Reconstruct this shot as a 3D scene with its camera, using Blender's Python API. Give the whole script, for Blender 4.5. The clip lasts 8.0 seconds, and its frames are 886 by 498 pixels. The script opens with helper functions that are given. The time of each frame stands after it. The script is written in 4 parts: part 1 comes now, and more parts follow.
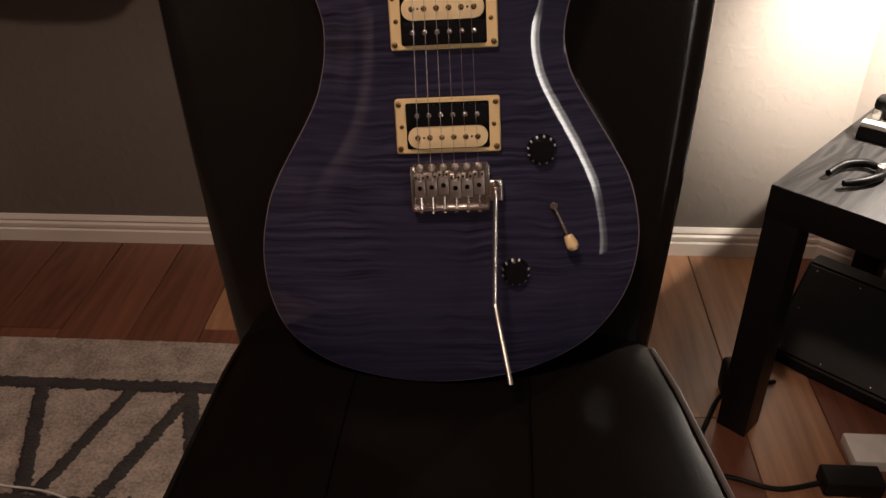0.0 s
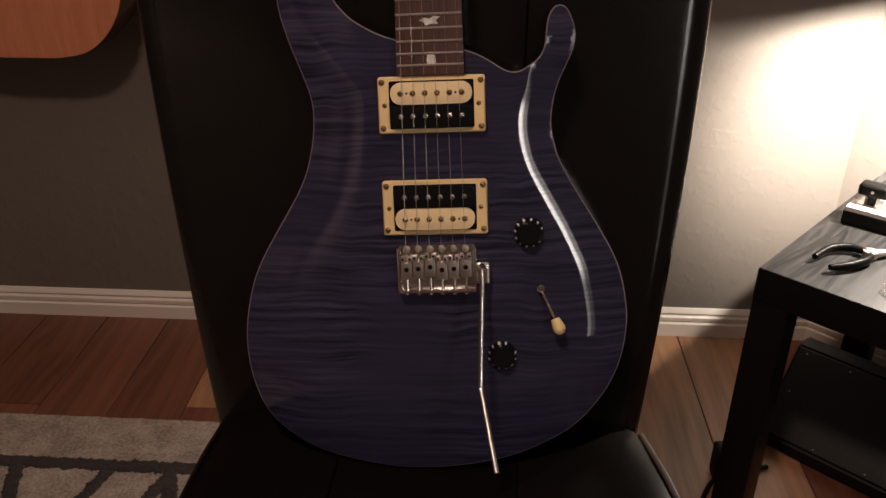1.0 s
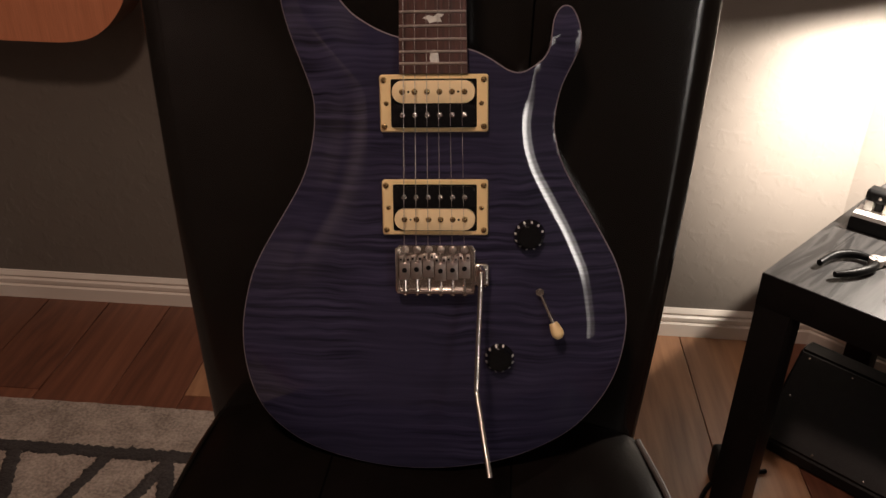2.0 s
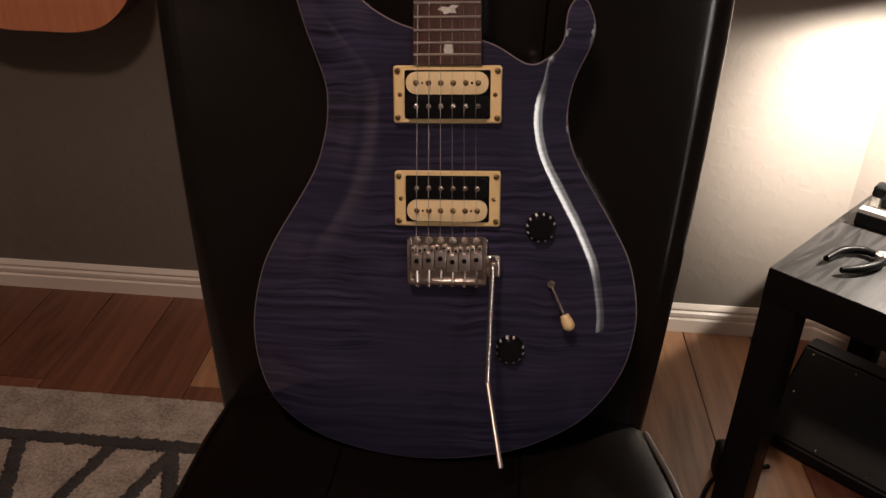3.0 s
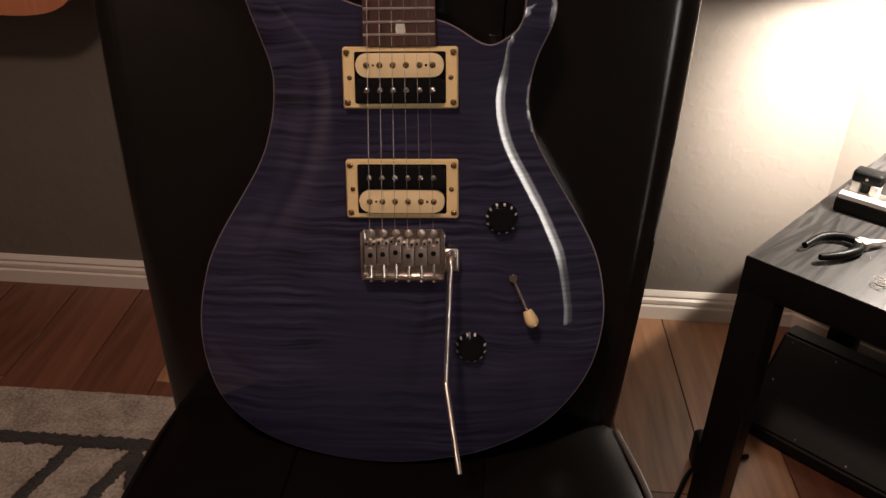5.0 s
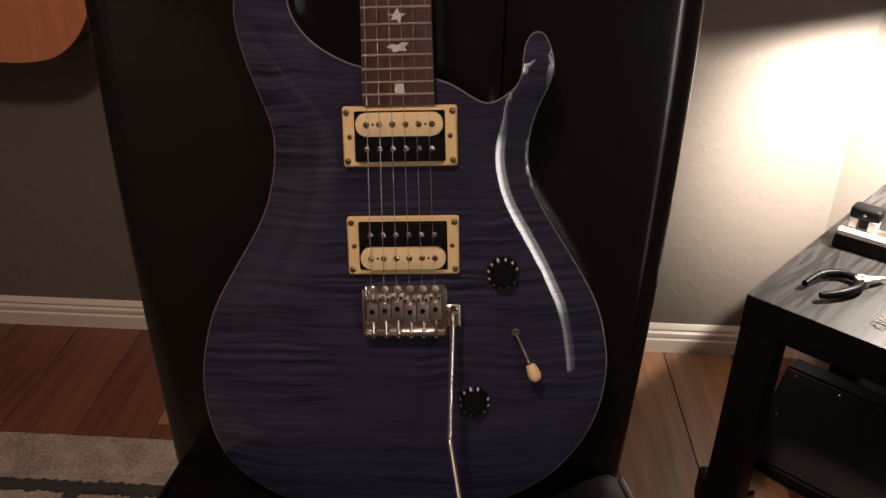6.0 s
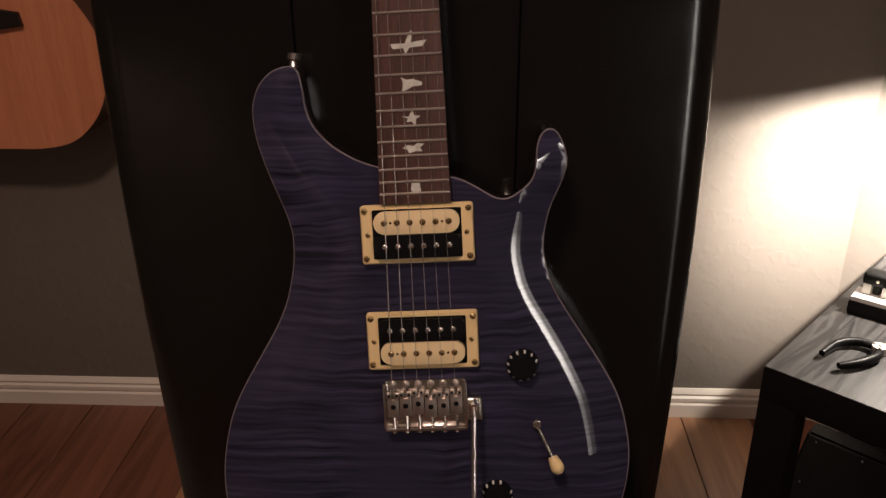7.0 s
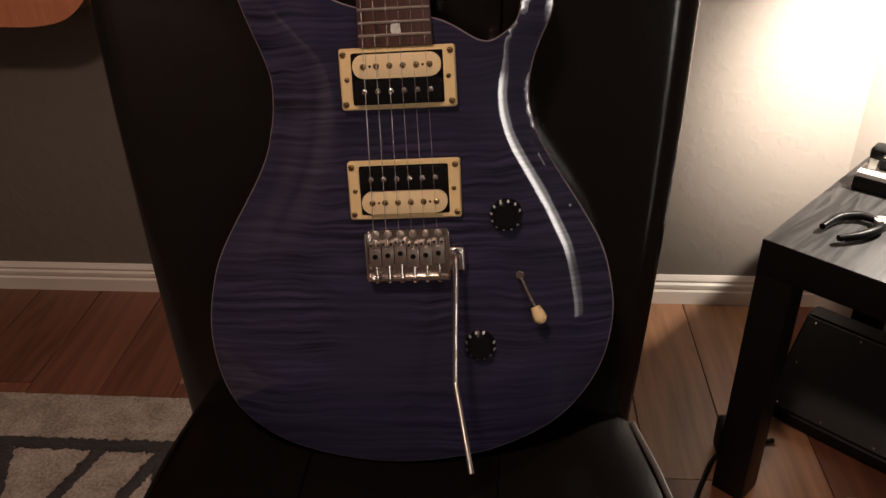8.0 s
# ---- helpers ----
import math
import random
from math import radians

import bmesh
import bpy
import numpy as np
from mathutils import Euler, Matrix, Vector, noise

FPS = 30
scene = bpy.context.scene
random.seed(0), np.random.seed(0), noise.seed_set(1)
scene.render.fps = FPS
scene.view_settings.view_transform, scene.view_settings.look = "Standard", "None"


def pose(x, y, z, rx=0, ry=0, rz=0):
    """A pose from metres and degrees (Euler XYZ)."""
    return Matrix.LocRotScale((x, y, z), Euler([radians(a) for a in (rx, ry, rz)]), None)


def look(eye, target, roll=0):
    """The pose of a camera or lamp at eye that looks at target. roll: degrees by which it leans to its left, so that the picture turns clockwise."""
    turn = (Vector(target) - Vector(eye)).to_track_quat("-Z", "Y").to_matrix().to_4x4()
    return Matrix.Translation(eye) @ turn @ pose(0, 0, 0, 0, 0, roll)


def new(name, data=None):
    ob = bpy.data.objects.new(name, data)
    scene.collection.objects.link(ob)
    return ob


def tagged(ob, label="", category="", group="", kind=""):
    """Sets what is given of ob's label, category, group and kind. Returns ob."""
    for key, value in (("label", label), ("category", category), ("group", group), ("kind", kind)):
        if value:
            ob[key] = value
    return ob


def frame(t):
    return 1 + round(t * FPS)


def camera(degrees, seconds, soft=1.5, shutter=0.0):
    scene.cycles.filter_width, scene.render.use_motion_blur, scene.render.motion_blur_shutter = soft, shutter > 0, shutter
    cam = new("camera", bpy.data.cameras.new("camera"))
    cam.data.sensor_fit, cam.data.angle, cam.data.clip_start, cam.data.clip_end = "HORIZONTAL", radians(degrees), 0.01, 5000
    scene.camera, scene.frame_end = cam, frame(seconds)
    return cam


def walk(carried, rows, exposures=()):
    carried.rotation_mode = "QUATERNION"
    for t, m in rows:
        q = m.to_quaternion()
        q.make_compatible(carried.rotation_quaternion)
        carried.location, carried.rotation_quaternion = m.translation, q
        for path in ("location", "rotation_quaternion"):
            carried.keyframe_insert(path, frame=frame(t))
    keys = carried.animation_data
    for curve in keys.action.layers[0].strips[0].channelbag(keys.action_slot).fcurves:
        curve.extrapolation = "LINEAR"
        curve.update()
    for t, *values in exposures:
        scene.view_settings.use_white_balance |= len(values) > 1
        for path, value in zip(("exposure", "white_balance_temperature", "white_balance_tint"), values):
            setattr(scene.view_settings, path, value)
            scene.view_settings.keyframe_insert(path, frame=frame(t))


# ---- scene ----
cam = camera(57.2, 8.0)
PATH = [
    (0, (0.049, -0.107, 0.992), (-0.084, 1.557, -0.109), -1.2),
    (0.5, (0.048, -0.111, 0.993), (-0.058, 1.612, -0.017), -0.5),
    (1, (0.052, -0.099, 0.995), (-0.062, 1.66, 0.051), -0.1),
    (1.5, (0.061, -0.09, 0.996), (-0.052, 1.668, 0.048), 0.7),
    (2, (0.057, -0.087, 1.0), (-0.07, 1.659, 0.033), 1.1),
    (3.5, (0.045, -0.093, 0.997), (-0.069, 1.647, 0.018), 2.0),
    (4, (0.045, -0.091, 1.001), (-0.056, 1.649, 0.019), 2.3),
    (4.5, (0.058, -0.076, 0.989), (-0.037, 1.658, -0.003), 2.1),
    (4.7, (0.069, -0.062, 0.984), (-0.023, 1.662, -0.025), 1.9),
    (5.8, (0.068, -0.043, 0.998), (-0.02, 1.695, 0.012), 1.0),
    (6, (0.066, -0.04, 1.008), (-0.024, 1.714, 0.05), 0.8),
    (6.5, (0.062, -0.036, 1.035), (-0.031, 1.761, 0.162), 0.3),
    (7, (0.057, -0.032, 1.041), (-0.055, 1.78, 0.201), -0.9),
    (7.2, (0.061, -0.0355, 1.025), (-0.060, 1.752, 0.131), -0.97),
    (7.5, (0.067, -0.041, 0.999), (-0.068, 1.71, 0.041), -1.1),
    (7.7, (0.0735, -0.042, 0.996), (-0.066, 1.692, 0.022), -1.25),
    (8, (0.084, -0.043, 0.99), (-0.063, 1.663, -0.042), -1.5),
]
walk(cam, [(t, look(eye, target, roll)) for t, eye, target, roll in PATH])


# ---- world, lights ----
world = bpy.data.worlds.new("night")
scene.world = world
world.use_nodes = True
world.node_tree.nodes["Background"].inputs[0].default_value = (0.02, 0.02, 0.03, 1)
world.node_tree.nodes["Background"].inputs[1].default_value = 0.05
scene.view_settings.exposure = 0.0

WALL_Y, CORNER_X, EAST_X = 1.400, 0.733, 1.62
# the wall behind the side table runs off at a slant from the corner
SLANT = Vector((0.755, -0.656, 0))
# the desk lamp's hood cuts its light off in a tilted plane that meets the far wall in a rising line
HOOD_UP = Vector((-0.214, 0.10, 1)).normalized()
LAMP = Vector((0.712, 1.005, 0.692))
CORE_AIM = Vector((0.695, WALL_Y, 0.490)) - LAMP


def lamp(name, kind, place, colour, power, aim=None, **more):
    data = bpy.data.lights.new(name, kind)
    data.color, data.energy = colour, power
    ob = new(name, data)
    ob.matrix_world = look(place, Vector(place) + Vector(aim)) if aim else Matrix.Translation(place)
    return data


desk = lamp("desk_lamp_light", "POINT", LAMP, (1.0, 0.88, 0.76), 17.0)
desk.shadow_soft_size = 0.009
core = lamp("desk_lamp_reflector", "SPOT", LAMP, (1.0, 0.89, 0.79), 80.0, CORE_AIM)
core.spot_size, core.spot_blend, core.shadow_soft_size = radians(72), 1.0, 0.009
top = lamp("ceiling_light_glow", "AREA", (-0.30, -0.30, 2.36), (1.0, 0.71, 0.57), 18.5, (0, 0, -1))
top.shape, top.size = "DISK", 0.26
# added without a known source: lights walls that guitar rim and leather reflect
wash = lamp("added_wash_light", "SPOT", (-1.60, -1.80, 1.75), (1.0, 0.75, 0.70), 32.0, (-0.20, -0.10, -0.90))
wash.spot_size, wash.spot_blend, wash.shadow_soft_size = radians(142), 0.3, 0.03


# ---- materials ----
def material(name, colour, rough=0.5, metal=0.0, coat=0.0, bump=0.0, scale=40.0, vary=0.15, second=None, stretch=(1, 1, 1), coat_rough=0.05, rough_vary=0.1, detail=6.0, each=0.0, specular=0.5):
    """A paint, leather, metal or wood: two scales of noise drive colour, roughness and relief."""
    m = bpy.data.materials.new(name)
    m.use_nodes = True
    nt = m.node_tree
    p = nt.nodes["Principled BSDF"]
    link = nt.links.new
    tc = nt.nodes.new("ShaderNodeTexCoord")
    mp = nt.nodes.new("ShaderNodeMapping")
    mp.inputs["Scale"].default_value = stretch
    link(tc.outputs["Object"], mp.inputs[0])
    big = nt.nodes.new("ShaderNodeTexNoise")
    big.inputs["Scale"].default_value, big.inputs["Detail"].default_value = scale / 8, 4
    fine = nt.nodes.new("ShaderNodeTexNoise")
    fine.inputs["Scale"].default_value, fine.inputs["Detail"].default_value = scale, detail
    for n in (big, fine):
        link(mp.outputs[0], n.inputs["Vector"])
    both = nt.nodes.new("ShaderNodeMath")
    both.operation = "ADD"
    link(big.outputs["Fac"], both.inputs[0])
    link(fine.outputs["Fac"], both.inputs[1])
    half = nt.nodes.new("ShaderNodeMapRange")
    half.inputs["From Min"].default_value, half.inputs["From Max"].default_value = 0.7, 1.3
    link(both.outputs[0], half.inputs["Value"])
    mix = nt.nodes.new("ShaderNodeMix")
    mix.data_type = "RGBA"
    other = second or tuple(c * (1 - vary) for c in colour)
    mix.inputs["A"].default_value, mix.inputs["B"].default_value = (*colour, 1), (*other, 1)
    link(half.outputs[0], mix.inputs["Factor"])
    out = mix.outputs["Result"]
    if each:
        info = nt.nodes.new("ShaderNodeObjectInfo")
        hsv = nt.nodes.new("ShaderNodeHueSaturation")
        rng = nt.nodes.new("ShaderNodeMapRange")
        rng.inputs["To Min"].default_value, rng.inputs["To Max"].default_value = 1 - each, 1 + each
        link(info.outputs["Random"], rng.inputs["Value"])
        link(rng.outputs[0], hsv.inputs["Value"])
        link(out, hsv.inputs["Color"])
        out = hsv.outputs["Color"]
    link(out, p.inputs["Base Color"])
    rr = nt.nodes.new("ShaderNodeMapRange")
    rr.inputs["To Min"].default_value, rr.inputs["To Max"].default_value = max(0.02, rough - rough_vary), min(1, rough + rough_vary)
    link(big.outputs["Fac"], rr.inputs["Value"])
    link(rr.outputs[0], p.inputs["Roughness"])
    p.inputs["Metallic"].default_value = metal
    p.inputs["Coat Weight"].default_value = coat
    p.inputs["Coat Roughness"].default_value = coat_rough
    p.inputs["Specular IOR Level"].default_value = specular
    if bump:
        b = nt.nodes.new("ShaderNodeBump")
        b.inputs["Strength"].default_value, b.inputs["Distance"].default_value = 0.6, bump
        link(fine.outputs["Fac"], b.inputs["Height"])
        link(b.outputs[0], p.inputs["Normal"])
    return m


def flame_maple():
    """Blue-violet stained figured maple under a thick gloss finish; the figure runs across the body."""
    m = bpy.data.materials.new("flame_maple")
    m.use_nodes = True
    nt = m.node_tree
    p = nt.nodes["Principled BSDF"]
    link = nt.links.new
    tc = nt.nodes.new("ShaderNodeTexCoord")
    warp = nt.nodes.new("ShaderNodeTexNoise")
    warp.inputs["Scale"].default_value, warp.inputs["Detail"].default_value = 16, 2
    link(tc.outputs["Object"], warp.inputs["Vector"])
    mp = nt.nodes.new("ShaderNodeMapping")
    mp.inputs["Scale"].default_value = (9, 210, 1)
    mp.inputs["Rotation"].default_value = (0, 0, radians(-5))
    add = nt.nodes.new("ShaderNodeVectorMath")
    add.operation = "MULTIPLY_ADD"
    add.inputs[1].default_value = (0.016, 0.016, 0)
    link(warp.outputs["Color"], add.inputs[0])
    # book-matched halves: the figure is mirrored about the centre seam
    cut = nt.nodes.new("ShaderNodeSeparateXYZ")
    link(tc.outputs["Object"], cut.inputs[0])
    fold = nt.nodes.new("ShaderNodeMath")
    fold.operation = "ABSOLUTE"
    link(cut.outputs["X"], fold.inputs[0])
    joined = nt.nodes.new("ShaderNodeCombineXYZ")
    link(fold.outputs[0], joined.inputs["X"])
    link(cut.outputs["Y"], joined.inputs["Y"])
    link(joined.outputs[0], add.inputs[2])
    link(add.outputs[0], mp.inputs[0])
    flame = nt.nodes.new("ShaderNodeTexNoise")
    flame.inputs["Scale"].default_value, flame.inputs["Detail"].default_value = 1.0, 3
    link(mp.outputs[0], flame.inputs["Vector"])
    ramp = nt.nodes.new("ShaderNodeValToRGB")
    ramp.color_ramp.elements[0].position, ramp.color_ramp.elements[0].color = 0.36, (*BODY_DARK, 1)
    ramp.color_ramp.elements[1].position, ramp.color_ramp.elements[1].color = 0.66, (*BODY_LIGHT, 1)
    link(flame.outputs["Fac"], ramp.inputs[0])
    patch = nt.nodes.new("ShaderNodeTexNoise")
    patch.inputs["Scale"].default_value, patch.inputs["Detail"].default_value = 7, 2
    link(tc.outputs["Object"], patch.inputs["Vector"])
    amount = nt.nodes.new("ShaderNodeMapRange")
    amount.inputs["From Min"].default_value, amount.inputs["From Max"].default_value = 0.35, 0.65
    amount.inputs["To Min"].default_value, amount.inputs["To Max"].default_value = 0.15, 1.0
    link(patch.outputs["Fac"], amount.inputs["Value"])
    blend = nt.nodes.new("ShaderNodeMix")
    blend.data_type = "RGBA"
    blend.inputs["A"].default_value = (*[(a + b) / 2 for a, b in zip(BODY_DARK, BODY_LIGHT)], 1)
    link(ramp.outputs[0], blend.inputs["B"])
    link(amount.outputs[0], blend.inputs["Factor"])
    link(blend.outputs["Result"], p.inputs["Base Color"])
    p.inputs["Roughness"].default_value = 0.45
    p.inputs["Specular IOR Level"].default_value = 0.06
    p.inputs["Coat Weight"].default_value, p.inputs["Coat Roughness"].default_value = 1.0, 0.035
    soft = nt.nodes.new("ShaderNodeTexNoise")
    soft.inputs["Scale"].default_value = 30
    link(tc.outputs["Object"], soft.inputs["Vector"])
    b = nt.nodes.new("ShaderNodeBump")
    b.inputs["Strength"].default_value, b.inputs["Distance"].default_value = 0.12, 0.0006
    link(soft.outputs["Fac"], b.inputs["Height"])
    link(b.outputs[0], p.inputs["Coat Normal"])
    return m


BODY_DARK, BODY_LIGHT = (0.0062, 0.0060, 0.0145), (0.050, 0.045, 0.092)
FLAME = flame_maple()
BODY_SIDE = material("body_side_gloss", (0.020, 0.014, 0.016), 0.3, coat=1.0)
BINDING = material("scraped_binding", (0.21, 0.175, 0.20), 0.3, coat=1.0)
CREAM = material("cream_plastic", (0.92, 0.69, 0.36), 0.32, vary=0.08, scale=60)
CREAM_COIL = material("cream_bobbin", (0.93, 0.73, 0.43), 0.35, vary=0.08, scale=60)
BLACK_PLASTIC = material("black_plastic", (0.008, 0.008, 0.009), 0.22, vary=0.2, scale=80, specular=0.3)
CHROME = material("chrome", (0.86, 0.80, 0.76), 0.20, metal=1.0, vary=0.12, scale=120)
NICKEL = material("satin_nickel", (0.74, 0.66, 0.61), 0.38, metal=1.0, vary=0.2, scale=150)
BRASS = material("brass_screw", (0.70, 0.50, 0.26), 0.25, metal=1.0)
STRING = material("steel_string", (0.40, 0.35, 0.31), 0.36, metal=1.0)
ROSEWOOD = material("rosewood", (0.115, 0.048, 0.038), 0.5, bump=0.0004, scale=90, stretch=(6, 0.6, 6), second=(0.045, 0.022, 0.018))
PEARL = material("pearl_inlay", (0.80, 0.78, 0.72), 0.18, vary=0.3, scale=200)
NUMERAL = material("numeral_white", (0.70, 0.70, 0.68), 0.5)
LEATHER = material("black_leather", (0.0088, 0.0072, 0.0062), 0.17, bump=0.00006, scale=300, vary=0.35, detail=4, rough_vary=0.05, specular=0.42)
LIT_WELT = material("lit_leather_piping", (0.11, 0.095, 0.09), 0.30)
# the backrest's leather, darkened and dulled to hold down lamplight on the seat
SEAT_LEATHER = material("darkened_matt_leather", (0.0058, 0.0043, 0.0037), 0.36, bump=0.0002, scale=420, vary=0.35, detail=3, rough_vary=0.05, specular=0.05)
THREAD = material("black_thread", (0.0018, 0.0016, 0.0016), 0.9, specular=0.02)
DARK_WOOD = material("dark_stained_leg", (0.03, 0.018, 0.012), 0.4, scale=60, stretch=(4, 4, 0.6))
TABLE_BLACK = material("black_brown_foil", (0.008, 0.007, 0.007), 0.42, scale=60, vary=0.4, specular=0.2)
CARTON_GREY = material("light_plastic", (0.72, 0.70, 0.66), 0.4)
RUBBER = material("black_rubber", (0.009, 0.009, 0.009), 0.5, vary=0.3, specular=0.18)
GRIP = material("black_grip", (0.006, 0.006, 0.006), 0.38, vary=0.3, specular=0.10)
# metal darkened in colour because the lower strap button sits in dim light
SHADED_NICKEL = material("shaded_nickel", (0.22, 0.20, 0.20), 0.25, metal=1.0)
AMP_CLOTH = material("amp_covering", (0.015, 0.015, 0.016), 0.6, bump=0.0008, scale=600)
TRIM_WHITE = material("trim_paint", (0.78, 0.70, 0.62), 0.4, vary=0.06, scale=20, stretch=(0.3, 1, 1))
SPRUCE = material("spruce_top", (0.78, 0.31, 0.165), 0.32, coat=0.5, scale=70, second=(0.64, 0.235, 0.115), stretch=(9, 1, 0.35))
MAHOGANY = material("mahogany_side", (0.10, 0.035, 0.018), 0.35, coat=0.6, scale=60)
EBONY = material("ebony", (0.012, 0.010, 0.010), 0.4)
CEILING = material("ceiling_paint", (0.70, 0.68, 0.64), 0.9, bump=0.002, scale=60)
GLASS_DOME = bpy.data.materials.new("lit_opal_glass")
GLASS_DOME.use_nodes = True
GLASS_DOME.node_tree.nodes["Principled BSDF"].inputs["Emission Color"].default_value = (1.0, 0.77, 0.65, 1)
GLASS_DOME.node_tree.nodes["Principled BSDF"].inputs["Emission Strength"].default_value = 6.0


def wall_paint():
    """Taupe paint over a hand-trowelled, knocked-down plaster texture."""
    m = material("taupe_wall_paint", (0.155, 0.134, 0.114), 0.7, scale=30, vary=0.06)
    nt = m.node_tree
    link = nt.links.new
    tc = nt.nodes.new("ShaderNodeTexCoord")
    n1 = nt.nodes.new("ShaderNodeTexNoise")
    n1.inputs["Scale"].default_value, n1.inputs["Detail"].default_value, n1.inputs["Distortion"].default_value = 44, 4, 0.3
    link(tc.outputs["Object"], n1.inputs["Vector"])
    r = nt.nodes.new("ShaderNodeMapRange")
    r.inputs["From Min"].default_value, r.inputs["From Max"].default_value = 0.50, 0.68
    link(n1.outputs["Fac"], r.inputs["Value"])
    b = nt.nodes.new("ShaderNodeBump")
    b.inputs["Strength"].default_value, b.inputs["Distance"].default_value = 0.32, 0.0012
    link(r.outputs[0], b.inputs["Height"])
    link(b.outputs[0], nt.nodes["Principled BSDF"].inputs["Normal"])
    return m


WALL = wall_paint()


def table_top_foil():
    """Black-brown ash foil: pale open grain in long cathedral arches."""
    m = material("ash_grain_foil", (0.016, 0.015, 0.015), 0.48, specular=0.3)
    nt = m.node_tree
    link = nt.links.new
    p = nt.nodes["Principled BSDF"]
    tc = nt.nodes.new("ShaderNodeTexCoord")
    mp = nt.nodes.new("ShaderNodeMapping")
    mp.inputs["Scale"].default_value = (24, 2.6, 1)
    link(tc.outputs["Object"], mp.inputs[0])
    w = nt.nodes.new("ShaderNodeTexNoise")
    w.inputs["Scale"].default_value, w.inputs["Detail"].default_value, w.inputs["Distortion"].default_value = 1.6, 4, 0.55
    link(mp.outputs[0], w.inputs["Vector"])
    k = nt.nodes.new("ShaderNodeMath")
    k.operation = "MULTIPLY"
    k.inputs[1].default_value = 5
    link(w.outputs["Fac"], k.inputs[0])
    f = nt.nodes.new("ShaderNodeMath")
    f.operation = "FRACT"
    link(k.outputs[0], f.inputs[0])
    ramp = nt.nodes.new("ShaderNodeValToRGB")
    e = ramp.color_ramp.elements
    e[0].position, e[0].color = 0.25, (0.016, 0.015, 0.015, 1)
    e[1].position, e[1].color = 0.75, (0.050, 0.048, 0.047, 1)
    e.new(1.0).color = (0.03, 0.03, 0.03, 1)
    link(f.outputs[0], ramp.inputs[0])
    link(ramp.outputs[0], p.inputs["Base Color"])
    b = nt.nodes.new("ShaderNodeBump")
    b.inputs["Strength"].default_value, b.inputs["Distance"].default_value = 0.4, 0.0006
    link(f.outputs[0], b.inputs["Height"])
    link(b.outputs[0], p.inputs["Normal"])
    return m


TABLE_TOP = table_top_foil()
PLANK_RED = material("red_laminate_plank", (0.230, 0.088, 0.050), 0.34, bump=0.0003, scale=22, second=(0.080, 0.029, 0.018), stretch=(2.8, 0.09, 1), each=0.22, rough_vary=0.08)
PLANK_TAN = material("tan_laminate_plank", (0.420, 0.220, 0.118), 0.34, bump=0.0003, scale=22, second=(0.185, 0.084, 0.044), stretch=(2.4, 0.09, 1), each=0.15, rough_vary=0.08)
RUG_PALE = material("pale_pile", (0.47, 0.385, 0.325), 0.95, bump=0.010, scale=190, vary=0.55, detail=3)
RUG_DARK = material("charcoal_pile", (0.050, 0.042, 0.040), 0.95, bump=0.010, scale=190, vary=0.5, detail=3)


# ---- mesh helpers ----
def part(name, bm, mat, parent=None, label="", sharp=38):
    me = bpy.data.meshes.new(name)
    bmesh.ops.recalc_face_normals(bm, faces=bm.faces)
    bm.to_mesh(me)
    bm.free()
    me.materials.append(mat)
    for f in me.polygons:
        f.use_smooth = True
    me.set_sharp_from_angle(angle=radians(sharp))
    ob = new(name, me)
    if parent:
        ob.parent = parent
    return tagged(ob, label)


def thing(name, m, label, category, group="", kind=""):
    ob = new(name)
    ob.empty_display_size = 0.05
    ob.matrix_world = m
    return tagged(ob, label, category, group, kind)


def box(bm, x0, x1, y0, y1, z0, z1, bevel=0.0, seg=2):
    made = bmesh.ops.create_cube(bm, size=1)["verts"]
    for v in made:
        v.co = Vector((x0 + (v.co.x + 0.5) * (x1 - x0), y0 + (v.co.y + 0.5) * (y1 - y0), z0 + (v.co.z + 0.5) * (z1 - z0)))
    if bevel:
        edges = list({e for v in made for e in v.link_edges})
        bmesh.ops.bevel(bm, geom=edges, offset=bevel, segments=seg, affect="EDGES", profile=0.6)
    return bm


def solid(x0, x1, y0, y1, z0, z1, bevel=0.0, seg=2):
    return box(bmesh.new(), x0, x1, y0, y1, z0, z1, bevel, seg)


def rod(bm, a, b, r0, r1=None, seg=14):
    a, b = Vector(a), Vector(b)
    m = Matrix.Translation((a + b) / 2) @ (b - a).to_track_quat("Z", "Y").to_matrix().to_4x4()
    bmesh.ops.create_cone(bm, cap_ends=True, segments=seg, radius1=r0, radius2=r0 if r1 is None else r1, depth=(b - a).length, matrix=m)
    return bm


def ball(bm, c, r, squash=(1, 1, 1), seg=14):
    bmesh.ops.create_uvsphere(bm, u_segments=seg, v_segments=seg // 2 + 1, radius=r, matrix=Matrix.Translation(c) @ Matrix.Diagonal((*squash, 1)))
    return bm


def spline(points, closed=False, steps=8):
    """A smooth line through the points."""
    n, out = len(points), []
    ps = [Vector(p) for p in points]
    for i in range(n if closed else n - 1):
        p = [ps[(i + k) % n] if closed else ps[min(max(i + k, 0), n - 1)] for k in (-1, 0, 1, 2)]
        for s in range(steps):
            t = s / steps
            out.append(0.5 * (2 * p[1] + (p[2] - p[0]) * t + (2 * p[0] - 5 * p[1] + 4 * p[2] - p[3]) * t * t + (3 * p[1] - p[0] - 3 * p[2] + p[3]) * t ** 3))
    if not closed:
        out.append(ps[-1])
    return out


